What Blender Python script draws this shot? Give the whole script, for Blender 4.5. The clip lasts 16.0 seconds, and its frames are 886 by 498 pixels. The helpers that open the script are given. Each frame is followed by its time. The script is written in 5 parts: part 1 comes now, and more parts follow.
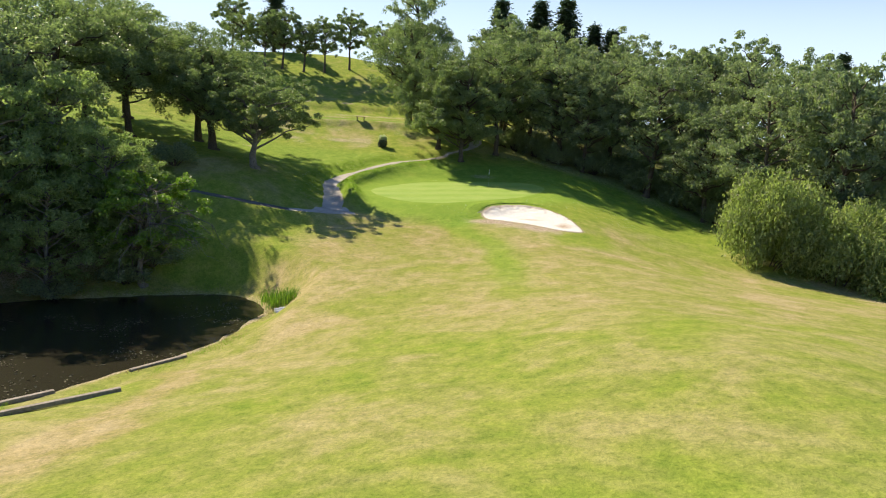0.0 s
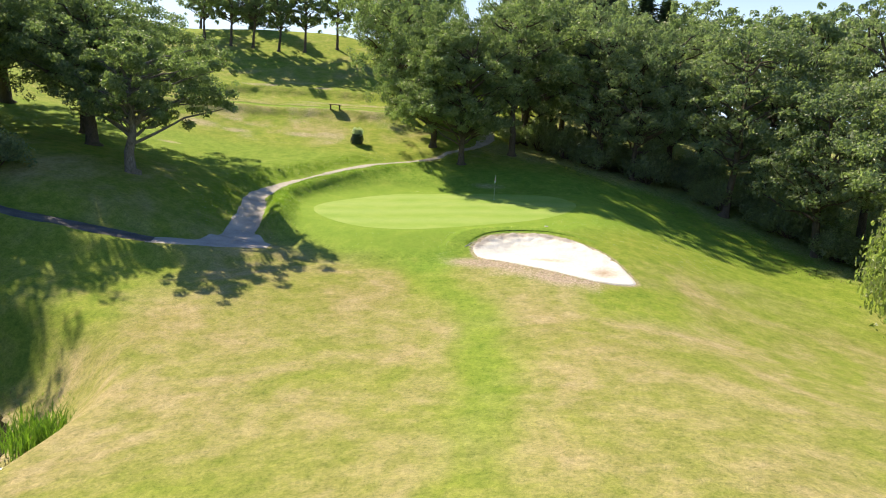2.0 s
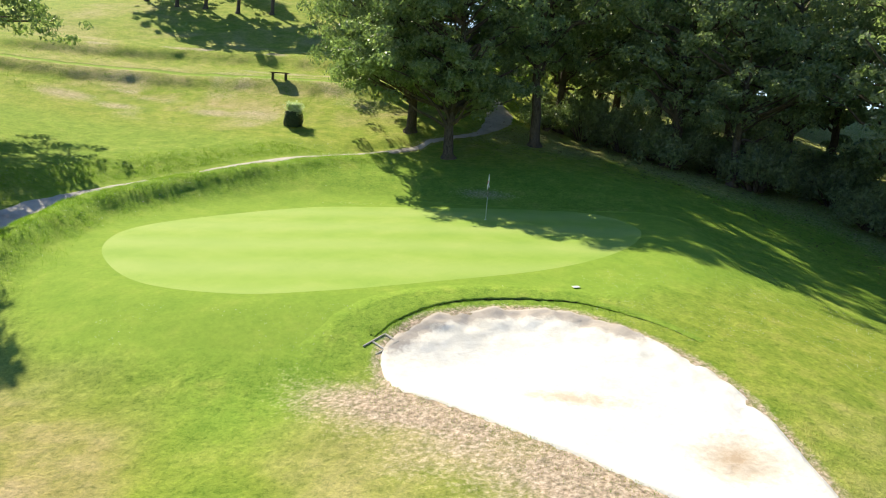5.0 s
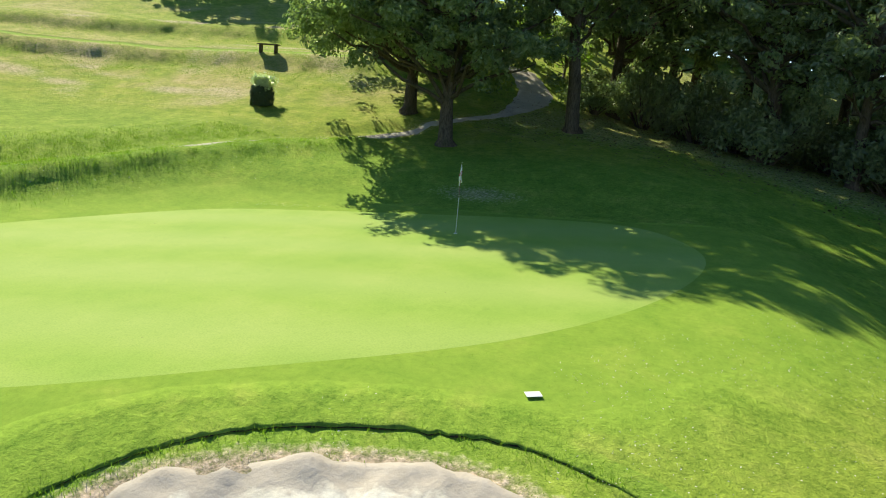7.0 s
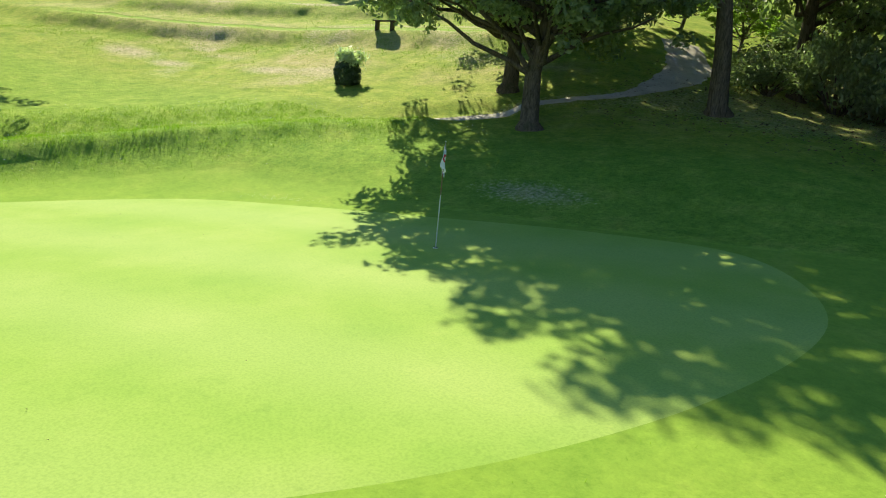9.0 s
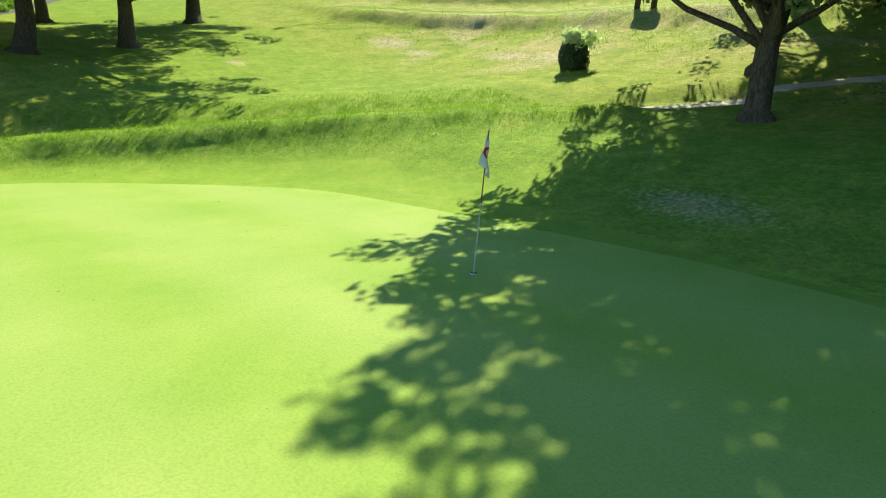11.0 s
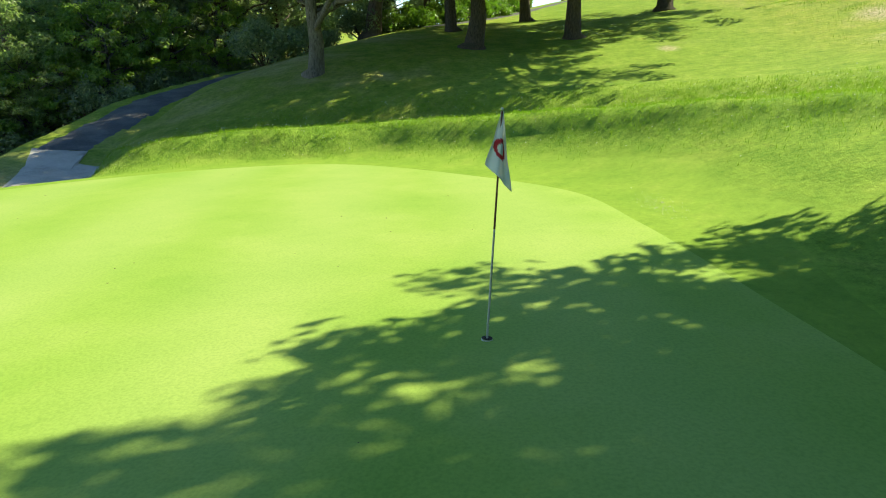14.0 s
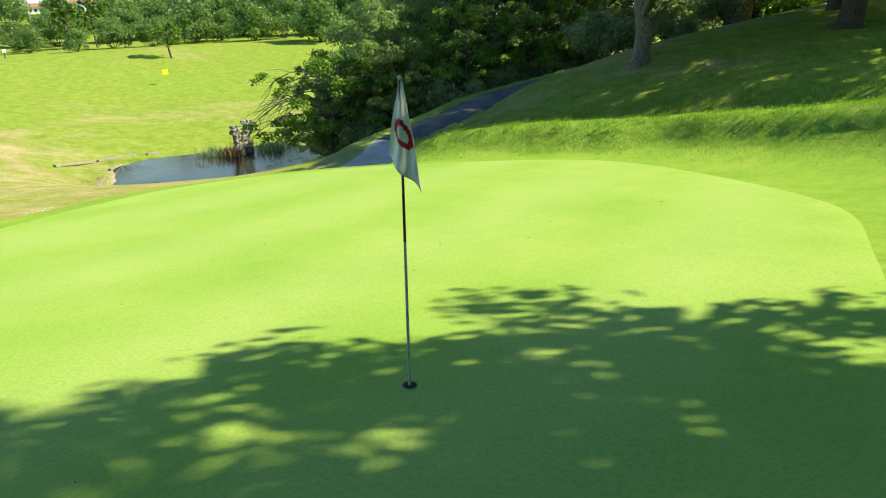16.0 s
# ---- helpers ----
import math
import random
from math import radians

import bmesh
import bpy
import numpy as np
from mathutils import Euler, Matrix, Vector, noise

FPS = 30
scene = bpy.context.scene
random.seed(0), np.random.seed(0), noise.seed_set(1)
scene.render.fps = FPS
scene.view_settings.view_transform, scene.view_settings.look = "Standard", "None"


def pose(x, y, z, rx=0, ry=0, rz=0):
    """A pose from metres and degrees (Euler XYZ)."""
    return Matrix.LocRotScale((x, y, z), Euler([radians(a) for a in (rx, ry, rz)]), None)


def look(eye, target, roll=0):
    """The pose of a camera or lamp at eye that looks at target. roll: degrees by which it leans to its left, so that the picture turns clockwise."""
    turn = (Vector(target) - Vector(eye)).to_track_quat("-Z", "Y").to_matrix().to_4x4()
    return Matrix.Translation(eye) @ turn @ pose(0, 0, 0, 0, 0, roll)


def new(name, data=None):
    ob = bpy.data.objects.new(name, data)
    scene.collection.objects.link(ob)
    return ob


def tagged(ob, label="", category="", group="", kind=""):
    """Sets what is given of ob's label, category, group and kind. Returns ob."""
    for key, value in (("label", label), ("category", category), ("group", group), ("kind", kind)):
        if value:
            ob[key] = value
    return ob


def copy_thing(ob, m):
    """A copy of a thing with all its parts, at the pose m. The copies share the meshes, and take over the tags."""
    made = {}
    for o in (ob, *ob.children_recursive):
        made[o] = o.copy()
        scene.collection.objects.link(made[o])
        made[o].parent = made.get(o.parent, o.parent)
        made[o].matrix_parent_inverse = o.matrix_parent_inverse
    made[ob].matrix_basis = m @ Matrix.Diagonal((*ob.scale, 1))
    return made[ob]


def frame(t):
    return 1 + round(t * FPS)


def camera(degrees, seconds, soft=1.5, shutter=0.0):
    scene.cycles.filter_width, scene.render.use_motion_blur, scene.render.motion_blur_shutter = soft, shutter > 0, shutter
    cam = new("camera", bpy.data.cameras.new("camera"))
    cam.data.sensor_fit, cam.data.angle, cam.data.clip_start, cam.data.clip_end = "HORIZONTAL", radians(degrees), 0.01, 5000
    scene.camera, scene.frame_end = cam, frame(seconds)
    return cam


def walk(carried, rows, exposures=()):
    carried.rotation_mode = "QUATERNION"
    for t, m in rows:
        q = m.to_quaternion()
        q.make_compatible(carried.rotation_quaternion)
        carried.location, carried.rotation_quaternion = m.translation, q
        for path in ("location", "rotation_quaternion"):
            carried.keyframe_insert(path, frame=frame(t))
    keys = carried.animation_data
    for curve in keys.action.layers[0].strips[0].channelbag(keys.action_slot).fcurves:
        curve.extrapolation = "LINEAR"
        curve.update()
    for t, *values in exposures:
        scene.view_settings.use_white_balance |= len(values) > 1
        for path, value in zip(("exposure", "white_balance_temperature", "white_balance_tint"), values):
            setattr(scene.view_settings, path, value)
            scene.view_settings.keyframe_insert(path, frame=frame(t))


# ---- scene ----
cam = camera(64.3, 16.0, 1.1)
METRES, EYE, TILT, LEAN, TURN = 97.0, 5.23, 0.0, 0.0, 0.0
ROWS = [
    (0.0, 0.0, 0.0, 0.0, 0.64, -8.71, -4.17),
    (0.5, 0.0144, 0.0742, -0.0016, 1.37, -8.73, -4.22),
    (1.0, 0.0278, 0.1486, -0.0034, 2.22, -8.76, -4.3),
    (1.5, 0.0389, 0.2231, -0.0036, 3.08, -8.8, -4.36),
    (2.0, 0.0472, 0.2957, -0.0046, 3.88, -8.74, -4.41),
    (2.5, 0.0547, 0.3624, -0.0057, 4.75, -8.65, -4.48),
    (3.0, 0.0606, 0.4217, -0.0079, 5.63, -8.6, -4.54),
    (3.5, 0.0659, 0.4728, -0.0109, 6.42, -8.56, -4.6),
    (4.0, 0.0706, 0.5162, -0.0136, 6.94, -8.48, -4.62),
    (6.5, 0.0954, 0.6951, -0.0245, 12.24, -8.79, -4.88),
    (7.0, 0.1035, 0.725, -0.0254, 14.83, -8.87, -5.04),
    (7.5, 0.1112, 0.7511, -0.0265, 18.32, -9.11, -5.17),
    (8.0, 0.1177, 0.7745, -0.0277, 21.91, -9.42, -5.33),
    (10.5, 0.1379, 0.8616, -0.0262, 50.82, -12.73, -5.46),
    (11.0, 0.1381, 0.8755, -0.0257, 57.49, -13.44, -5.33),
    (11.5, 0.1371, 0.8879, -0.0253, 63.94, -14.12, -5.13),
    (12.0, 0.1349, 0.9006, -0.0251, 70.79, -14.72, -4.72),
    (12.5, 0.1317, 0.9121, -0.0251, 77.7, -15.35, -4.27),
    (13.0, 0.1274, 0.9228, -0.0254, 84.77, -15.9, -3.77),
    (13.5, 0.1226, 0.9328, -0.0256, 91.82, -16.38, -3.17),
    (14.0, 0.1169, 0.9421, -0.0261, 98.76, -16.78, -2.51),
    (14.5, 0.1106, 0.9506, -0.0267, 106.13, -17.1, -1.74),
    (15.0, 0.1034, 0.9582, -0.0274, 113.83, -17.31, -0.88),
    (15.5, 0.0956, 0.9646, -0.0281, 121.51, -17.42, -0.01),
    (16.0, 0.0877, 0.9696, -0.029, 129.55, -17.41, 0.92),
]
walk(cam, [(t, pose(0, 0, EYE, TILT, LEAN, TURN) @ pose(METRES * x, METRES * y, METRES * z, 90 + pitch, roll, yaw)) for t, x, y, z, yaw, pitch, roll in ROWS],
     [(0.0, 0.71, 6200, 11), (2.0, 0.88, 6200, 10), (3.5, 1.06, 6050, 10), (6.4, 0.84, 6000, 0), (7.0, 0.84, 6000, -1), (8.0, 0.94, 6000, -2), (10.5, 1.11, 6050, -6), (13.5, 1.15, 6200, -9), (16.0, 1.15, 6200, -10)])

# ---------------------------------------------------------------- world, sun
SUN_AZ, SUN_EL = math.atan2(-0.72, 0.69), radians(40)
world = bpy.data.worlds.new("sky")
scene.world = world
world.use_nodes = True
wn = world.node_tree
sky = wn.nodes.new("ShaderNodeTexSky")
sky.sky_type = 'NISHITA'
sky.sun_disc = False
sky.sun_elevation, sky.sun_rotation = SUN_EL, SUN_AZ
sky.air_density, sky.dust_density, sky.ozone_density = 1.0, 0.7, 8.0
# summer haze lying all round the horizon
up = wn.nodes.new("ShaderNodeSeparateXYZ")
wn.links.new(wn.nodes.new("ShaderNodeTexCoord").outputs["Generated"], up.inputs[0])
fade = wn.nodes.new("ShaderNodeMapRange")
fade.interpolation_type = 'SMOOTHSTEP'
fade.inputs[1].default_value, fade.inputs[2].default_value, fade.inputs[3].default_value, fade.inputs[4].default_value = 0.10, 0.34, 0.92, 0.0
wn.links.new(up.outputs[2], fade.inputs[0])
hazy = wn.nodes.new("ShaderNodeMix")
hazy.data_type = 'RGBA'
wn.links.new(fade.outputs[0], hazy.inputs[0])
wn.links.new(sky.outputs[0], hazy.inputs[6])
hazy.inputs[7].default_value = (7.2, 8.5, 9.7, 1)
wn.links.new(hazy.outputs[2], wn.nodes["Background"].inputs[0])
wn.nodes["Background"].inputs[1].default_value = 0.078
sun_data = bpy.data.lights.new("sun", 'SUN')
sun_data.energy, sun_data.angle, sun_data.color = 5.0, radians(0.5), (1.0, 0.83, 0.58)
sun = new("sun", sun_data)
toward_sun = Vector((math.sin(SUN_AZ) * math.cos(SUN_EL), math.cos(SUN_AZ) * math.cos(SUN_EL), math.sin(SUN_EL)))
sun.matrix_world = look(toward_sun * 200, (0, 0, 0))


# ---------------------------------------------------------------- materials
class Nodes:
    """A short hand for node materials."""
    def __init__(self, name):
        self.mat = bpy.data.materials.new(name)
        self.mat.use_nodes = True
        self.t = self.mat.node_tree
        self.bsdf = self.t.nodes["Principled BSDF"]
        self.out = self.t.nodes["Material Output"]

    def add(self, kind, **inputs):
        n = self.t.nodes.new("ShaderNode" + kind)
        for k, v in inputs.items():
            self.put(n.inputs[k.replace("_", " ")], v)
        return n

    def put(self, socket, v):
        if hasattr(v, "is_output"):
            self.t.links.new(v, socket)
        else:
            socket.default_value = v

    def pos(self):
        return self.add("NewGeometry").outputs["Position"]

    def noise(self, vec, scale, detail=4.0, rough=0.6, dist=0.0):
        n = self.add("TexNoise", Scale=scale, Detail=detail, Roughness=rough, Distortion=dist)
        if vec is not None:
            self.put(n.inputs["Vector"], vec)
        return n.outputs[0]

    def ramp(self, fac, stops):
        n = self.add("ValToRGB", Fac=fac)
        el = n.color_ramp.elements
        while len(el) < len(stops):
            el.new(0.5)
        for e, (p, c) in zip(el, stops):
            e.position, e.color = p, (*c, 1)
        return n.outputs[0]

    def mix(self, fac, a, b, blend='MIX'):
        n = self.t.nodes.new("ShaderNodeMix")
        n.data_type, n.blend_type = 'RGBA', blend
        self.put(n.inputs[0], fac)
        for s, v in ((n.inputs[6], a), (n.inputs[7], b)):
            self.put(s, (*v, 1) if isinstance(v, tuple) and len(v) == 3 else v)
        return n.outputs[2]

    def math(self, op, a, b=0.0):
        n = self.t.nodes.new("ShaderNodeMath")
        n.operation = op
        self.put(n.inputs[0], a)
        self.put(n.inputs[1], b)
        return n.outputs[0]

    def span(self, v, lo, hi):
        n = self.add("MapRange", Value=v)
        n.inputs[1].default_value, n.inputs[2].default_value = lo, hi
        return n.outputs[0]

    def scaled(self, vec, sx, sy, sz, rz=0.0):
        n = self.add("Mapping", Vector=vec)
        n.inputs["Scale"].default_value = (sx, sy, sz)
        n.inputs["Rotation"].default_value = (0, 0, rz)
        return n.outputs[0]

    def finish(self, color, rough=0.8, bump=None, strength=0.3, distance=0.05, spec=0.3, metal=0.0):
        b = self.bsdf
        self.put(b.inputs["Base Color"], (*color, 1) if isinstance(color, tuple) and len(color) == 3 else color)
        self.put(b.inputs["Roughness"], rough)
        b.inputs["Specular IOR Level"].default_value = spec
        b.inputs["Metallic"].default_value = metal
        if bump is not None:
            n = self.add("Bump", Strength=strength, Distance=distance, Height=bump)
            self.put(b.inputs["Normal"], n.outputs[0])
        return self.mat


def upright_blades(n, mat, share=0.42):
    """Grass stands upright on a slope: lean the shading normal towards the sky."""
    link = n.bsdf.inputs["Normal"].links[0]
    bumped = link.from_socket
    sc = n.add("VectorMath")
    sc.operation = 'SCALE'
    n.put(sc.inputs[0], bumped)
    sc.inputs["Scale"].default_value = 1 - share
    ad = n.add("VectorMath")
    ad.operation = 'ADD'
    n.put(ad.inputs[0], sc.outputs[0])
    ad.inputs[1].default_value = (0, 0, share)
    nm = n.add("VectorMath")
    nm.operation = 'NORMALIZE'
    n.put(nm.inputs[0], ad.outputs[0])
    n.put(n.bsdf.inputs["Normal"], nm.outputs[0])
    return mat


def grass_ground():
    """Turf whose dryness, lushness and bare earth come from the sheet's own wear map."""
    n = Nodes("turf")
    p = n.pos()
    att = n.add("Attribute")
    att.attribute_name = "turf"
    sep = n.add("SeparateColor", Color=att.outputs["Color"])
    dry, lush, bare, mown = sep.outputs[0], sep.outputs[1], sep.outputs[2], att.outputs["Alpha"]
    big = n.noise(p, 0.16, 5, 0.6, 0.6)
    mid = n.noise(p, 0.9, 5, 0.65)
    fine = n.noise(p, 9.0, 4, 0.7)
    blade = n.noise(n.scaled(p, 1, 1, 0.4), 38.0, 3, 0.7)
    straw = n.ramp(n.math('ADD', n.math('MULTIPLY', big, 0.55), n.math('MULTIPLY', mid, 0.45)),
                   [(0.36, (0.24, 0.25, 0.060)), (0.47, (0.31, 0.285, 0.105)), (0.56, (0.39, 0.33, 0.165)), (0.68, (0.46, 0.385, 0.225))])
    fair = n.ramp(mid, [(0.3, (0.16, 0.24, 0.032)), (0.5, (0.235, 0.30, 0.046)), (0.7, (0.31, 0.335, 0.074))])
    rich = n.ramp(mid, [(0.3, (0.145, 0.255, 0.032)), (0.55, (0.205, 0.31, 0.044)), (0.75, (0.28, 0.345, 0.066))])
    collar = n.ramp(mid, [(0.3, (0.18, 0.29, 0.038)), (0.55, (0.215, 0.32, 0.045)), (0.75, (0.26, 0.345, 0.058))])
    earth = n.ramp(fine, [(0.3, (0.25, 0.19, 0.135)), (0.5, (0.42, 0.34, 0.26)), (0.72, (0.60, 0.52, 0.42))])
    dry_f = n.span(n.math('ADD', dry, n.math('MULTIPLY', n.math('SUBTRACT', big, 0.5), 1.4)), 0.2, 0.8)
    c = n.mix(dry_f, fair, straw)
    c = n.mix(n.span(n.math('ADD', lush, n.math('MULTIPLY', n.math('SUBTRACT', mid, 0.5), 0.5)), 0.25, 0.75), c, rich)
    c = n.mix(n.span(n.math('ADD', bare, n.math('MULTIPLY', n.math('SUBTRACT', fine, 0.5), 0.8)), 0.3, 0.75), c, earth)
    short = n.span(n.math('ADD', mown, n.math('MULTIPLY', n.math('SUBTRACT', mid, 0.5), 0.35)), 0.3, 0.7)
    c = n.mix(short, c, collar)
    tuft = n.noise(p, 3.2, 5, 0.75)
    tint = n.ramp(n.math('ADD', n.math('ADD', n.math('MULTIPLY', fine, 0.35), n.math('MULTIPLY', tuft, 0.35)), n.math('MULTIPLY', blade, 0.3)),
                  [(0.38, (0.50, 0.58, 0.52)), (0.48, (0.94, 0.95, 0.94)), (0.62, (1.45, 1.36, 1.36))])
    c = n.mix(n.span(short, 1.7, -0.1), c, n.mix(1.0, c, tint, 'MULTIPLY'))
    h = n.math('ADD', n.math('MULTIPLY', blade, 0.5), n.math('ADD', fine, n.math('ADD', mid, n.math('MULTIPLY', tuft, 1.5))))
    h = n.math('MULTIPLY', h, n.span(short, 1.15, 0.0))
    return upright_blades(n, n.finish(c, 0.9, h, 0.8, 0.13, 0.03), 0.5)


def green_turf():
    n = Nodes("putting_turf")
    p = n.pos()
    stripe = n.add("TexWave", Vector=n.scaled(p, 1, 1, 1, radians(-12)), Scale=0.09, Distortion=1.2, Detail=1.0)
    stripe.bands_direction = 'Y'
    mid = n.noise(p, 0.5, 4, 0.6)
    fine = n.noise(p, 30, 3, 0.6)
    c = n.ramp(mid, [(0.3, (0.230, 0.355, 0.056)), (0.5, (0.265, 0.38, 0.068)), (0.7, (0.31, 0.405, 0.090))])
    c = n.mix(n.math('MULTIPLY', stripe.outputs[1], 0.4), c, (0.345, 0.43, 0.135))
    c = n.mix(1.0, c, n.ramp(fine, [(0.3, (0.86, 0.89, 0.86)), (0.6, (1.06, 1.05, 1.04))]), 'MULTIPLY')
    marks = n.noise(p, 2.3, 5, 0.7)
    c = n.mix(1.0, c, n.ramp(marks, [(0.28, (0.91, 0.94, 0.91)), (0.42, (1.0, 1.0, 1.0)), (0.62, (1.0, 1.0, 1.0)), (0.74, (1.08, 1.03, 1.07))]), 'MULTIPLY')
    return n.finish(c, 0.85, fine, 0.25, 0.01, 0.08)


def sand():
    n = Nodes("bunker_sand")
    p = n.pos()
    mid, fine = n.noise(p, 0.7, 5, 0.6), n.noise(p, 5, 5, 0.7)
    c = n.ramp(mid, [(0.3, (0.70, 0.66, 0.58)), (0.5, (0.78, 0.75, 0.68)), (0.7, (0.82, 0.80, 0.74))])
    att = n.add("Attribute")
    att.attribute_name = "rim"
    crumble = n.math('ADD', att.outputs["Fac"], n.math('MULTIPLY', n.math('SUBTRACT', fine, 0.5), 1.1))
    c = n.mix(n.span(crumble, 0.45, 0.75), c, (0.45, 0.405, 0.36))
    streak = n.add("VectorMath", Vector=n.scaled(p, 0.4, 1.8, 0))
    streak.operation = 'DISTANCE'
    streak.inputs[1].default_value = (8.9 * 0.4, 73.9 * 1.8, 0)
    c = n.mix(n.span(n.math('ADD', streak.outputs["Value"], n.math('MULTIPLY', fine, 0.9)), 1.15, 0.6), c, (0.58, 0.50, 0.40))
    damp = n.add("VectorMath", Vector=n.scaled(p, 1, 1, 0))
    damp.operation = 'DISTANCE'
    damp.inputs[1].default_value = (12.2, 72.1, 0)
    c = n.mix(n.span(n.math('ADD', damp.outputs["Value"], n.math('MULTIPLY', fine, 0.9)), 1.5, 0.5), c, (0.47, 0.37, 0.27))
    c = n.mix(1.0, c, n.ramp(fine, [(0.3, (0.9, 0.89, 0.87)), (0.6, (1.03, 1.03, 1.03))]), 'MULTIPLY')
    return n.finish(c, 0.9, n.math('ADD', n.math('MULTIPLY', mid, 1.5), fine), 0.28, 0.10, 0.1)


def gravel(name, stops, scale=14):
    n = Nodes(name)
    p = n.pos()
    fine, mid = n.noise(p, scale, 4, 0.7), n.noise(p, 0.8, 4, 0.6)
    c = n.ramp(n.math('ADD', n.math('MULTIPLY', fine, 0.4), n.math('MULTIPLY', mid, 0.6)), stops)
    return n.finish(c, 0.85, fine, 0.5, 0.02, 0.25)


def foliage(name, dark, light, trans=0.35, gloss=0.5):
    """Leaves: a glossy-topped skin that also lets light through."""
    n = Nodes(name)
    geo = n.add("NewGeometry")
    rnd = geo.outputs["Random Per Island"]
    obj = n.add("ObjectInfo").outputs["Random"]
    patch = n.noise(n.pos(), 0.35, 3, 0.6)
    f = n.math('ADD', n.math('MULTIPLY', rnd, 0.45), n.math('ADD', n.math('MULTIPLY', patch, 0.45), n.math('MULTIPLY', obj, 0.15)))
    c = n.ramp(f, [(0.2, dark), (0.55, tuple((a + b) / 2 for a, b in zip(dark, light))), (0.85, light)])
    n.finish(c, 0.42, spec=gloss)
    tr = n.add("BsdfTranslucent")
    n.put(tr.inputs[0], n.mix(1.0, c, (1.15, 1.42, 0.65), 'MULTIPLY'))
    mx = n.add("MixShader", Fac=trans)
    n.t.links.new(n.bsdf.outputs[0], mx.inputs[1])
    n.t.links.new(tr.outputs[0], mx.inputs[2])
    n.t.links.new(mx.outputs[0], n.out.inputs[0])
    return n.mat


def bark(name, dark, light):
    n = Nodes(name)
    p = n.add("TexCoord").outputs["Object"]
    ridge = n.noise(n.scaled(p, 6, 6, 1.2), 3.0, 6, 0.7, 0.8)
    moss = n.noise(p, 1.1, 3, 0.6)
    c = n.ramp(ridge, [(0.32, dark), (0.6, light)])
    c = n.mix(n.span(moss, 0.55, 0.75), c, tuple(0.6 * a + 0.4 * b for a, b in zip(dark, (0.10, 0.12, 0.05))))
    return n.finish(c, 0.9, ridge, 0.8, 0.05, 0.15)


def plain(name, color, rough=0.6, scale=6.0, vary=0.15, metal=0.0, bump=0.15):
    n = Nodes(name)
    p = n.add("TexCoord").outputs["Object"]
    f = n.noise(p, scale, 5, 0.65)
    c = n.ramp(f, [(0.3, tuple(v * (1 - vary) for v in color)), (0.7, tuple(min(1, v * (1 + vary)) for v in color))])
    return n.finish(c, rough, f, bump, 0.02, 0.4, metal)


TURF, GREEN, SAND = grass_ground(), green_turf(), sand()
PATH_PALE = gravel("pale_path", [(0.35, (0.31, 0.28, 0.25)), (0.5, (0.45, 0.41, 0.37)), (0.65, (0.55, 0.51, 0.46))])
PATH_DARK = gravel("asphalt", [(0.35, (0.06, 0.06, 0.065)), (0.5, (0.10, 0.10, 0.105)), (0.65, (0.17, 0.165, 0.16))])
OAK = foliage("oak_leaves", (0.115, 0.156, 0.088), (0.31, 0.35, 0.185), 0.5)
WOOD_LEAF = foliage("woodland_leaves", (0.140, 0.178, 0.122), (0.34, 0.375, 0.225), 0.5)
WILLOW = foliage("grey_green_leaves", (0.165, 0.20, 0.085), (0.40, 0.43, 0.19), 0.55)
WILLOW_TREE = foliage("waterside_leaves", (0.19, 0.24, 0.12), (0.40, 0.44, 0.22), 0.62)
LIGHT_LEAF = foliage("light_leaves", (0.16, 0.24, 0.05), (0.38, 0.46, 0.12), 0.55)
FAR_LEAF = foliage("distant_leaves", (0.09, 0.155, 0.055), (0.25, 0.335, 0.105), 0.45)
FIR = foliage("conifer_needles", (0.030, 0.055, 0.030), (0.08, 0.12, 0.060), 0.2)
BRIGHT = foliage("bright_leaves", (0.09, 0.17, 0.022), (0.24, 0.34, 0.05), 0.45)
PALE_STRAP = foliage("pale_strap_leaves", (0.40, 0.43, 0.33), (0.60, 0.63, 0.52), 0.4)
BARK, BARK_PALE = bark("oak_bark", (0.035, 0.028, 0.022), (0.14, 0.115, 0.09)), bark("grey_bark", (0.05, 0.045, 0.04), (0.24, 0.22, 0.19))


# ---------------------------------------------------------------- the lie of the land
LAND_X = np.array([-120, -80, -45, -25, -12, 0, 12, 28, 60.0])
LAND_Y = np.array([-40, 0, 25, 40, 52, 65, 78, 92, 106, 122, 150.0])
LAND = np.array([
    [1.4, -0.1, -1.4, -1.8, -2.3, -2.5, -2.3, -1.5, 0.2],
    [-0.1, -4.1, -6.7, -6, -4.9, -3.4, -2.4, -2.2, -2.9],
    [-1.1, -5.7, -8.5, -8.3, -6.6, -4.1, -1.8, -3.1, -4.9],
    [-0.7, -5.5, -8.9, -9.8, -7.7, -4.8, -3.2, -3.6, -6],
    [0.8, -3.8, -7.9, -9.1, -6.5, -5, -3.6, -4.7, -6.9],
    [2.5, -0.5, -2.3, -3.3, -4.4, -4, -3.3, -5.6, -6.9],
    [5, 4, 2.6, 1, -2.1, -2.3, -1.2, -4.3, -5],
    [9, 7.5, 4.3, 1.9, 0.5, -0.1, 0.4, -2.4, -2.8],
    [11.5, 10.5, 6.6, 4, 3.7, 3.5, 3.1, 1.3, 0.5],
    [13, 13, 11.6, 9.6, 9.2, 8.9, 5.2, 4, 4.3],
    [17.8, 18.5, 20.5, 21, 19.5, 17.2, 14.3, 12.7, 10.1],
])


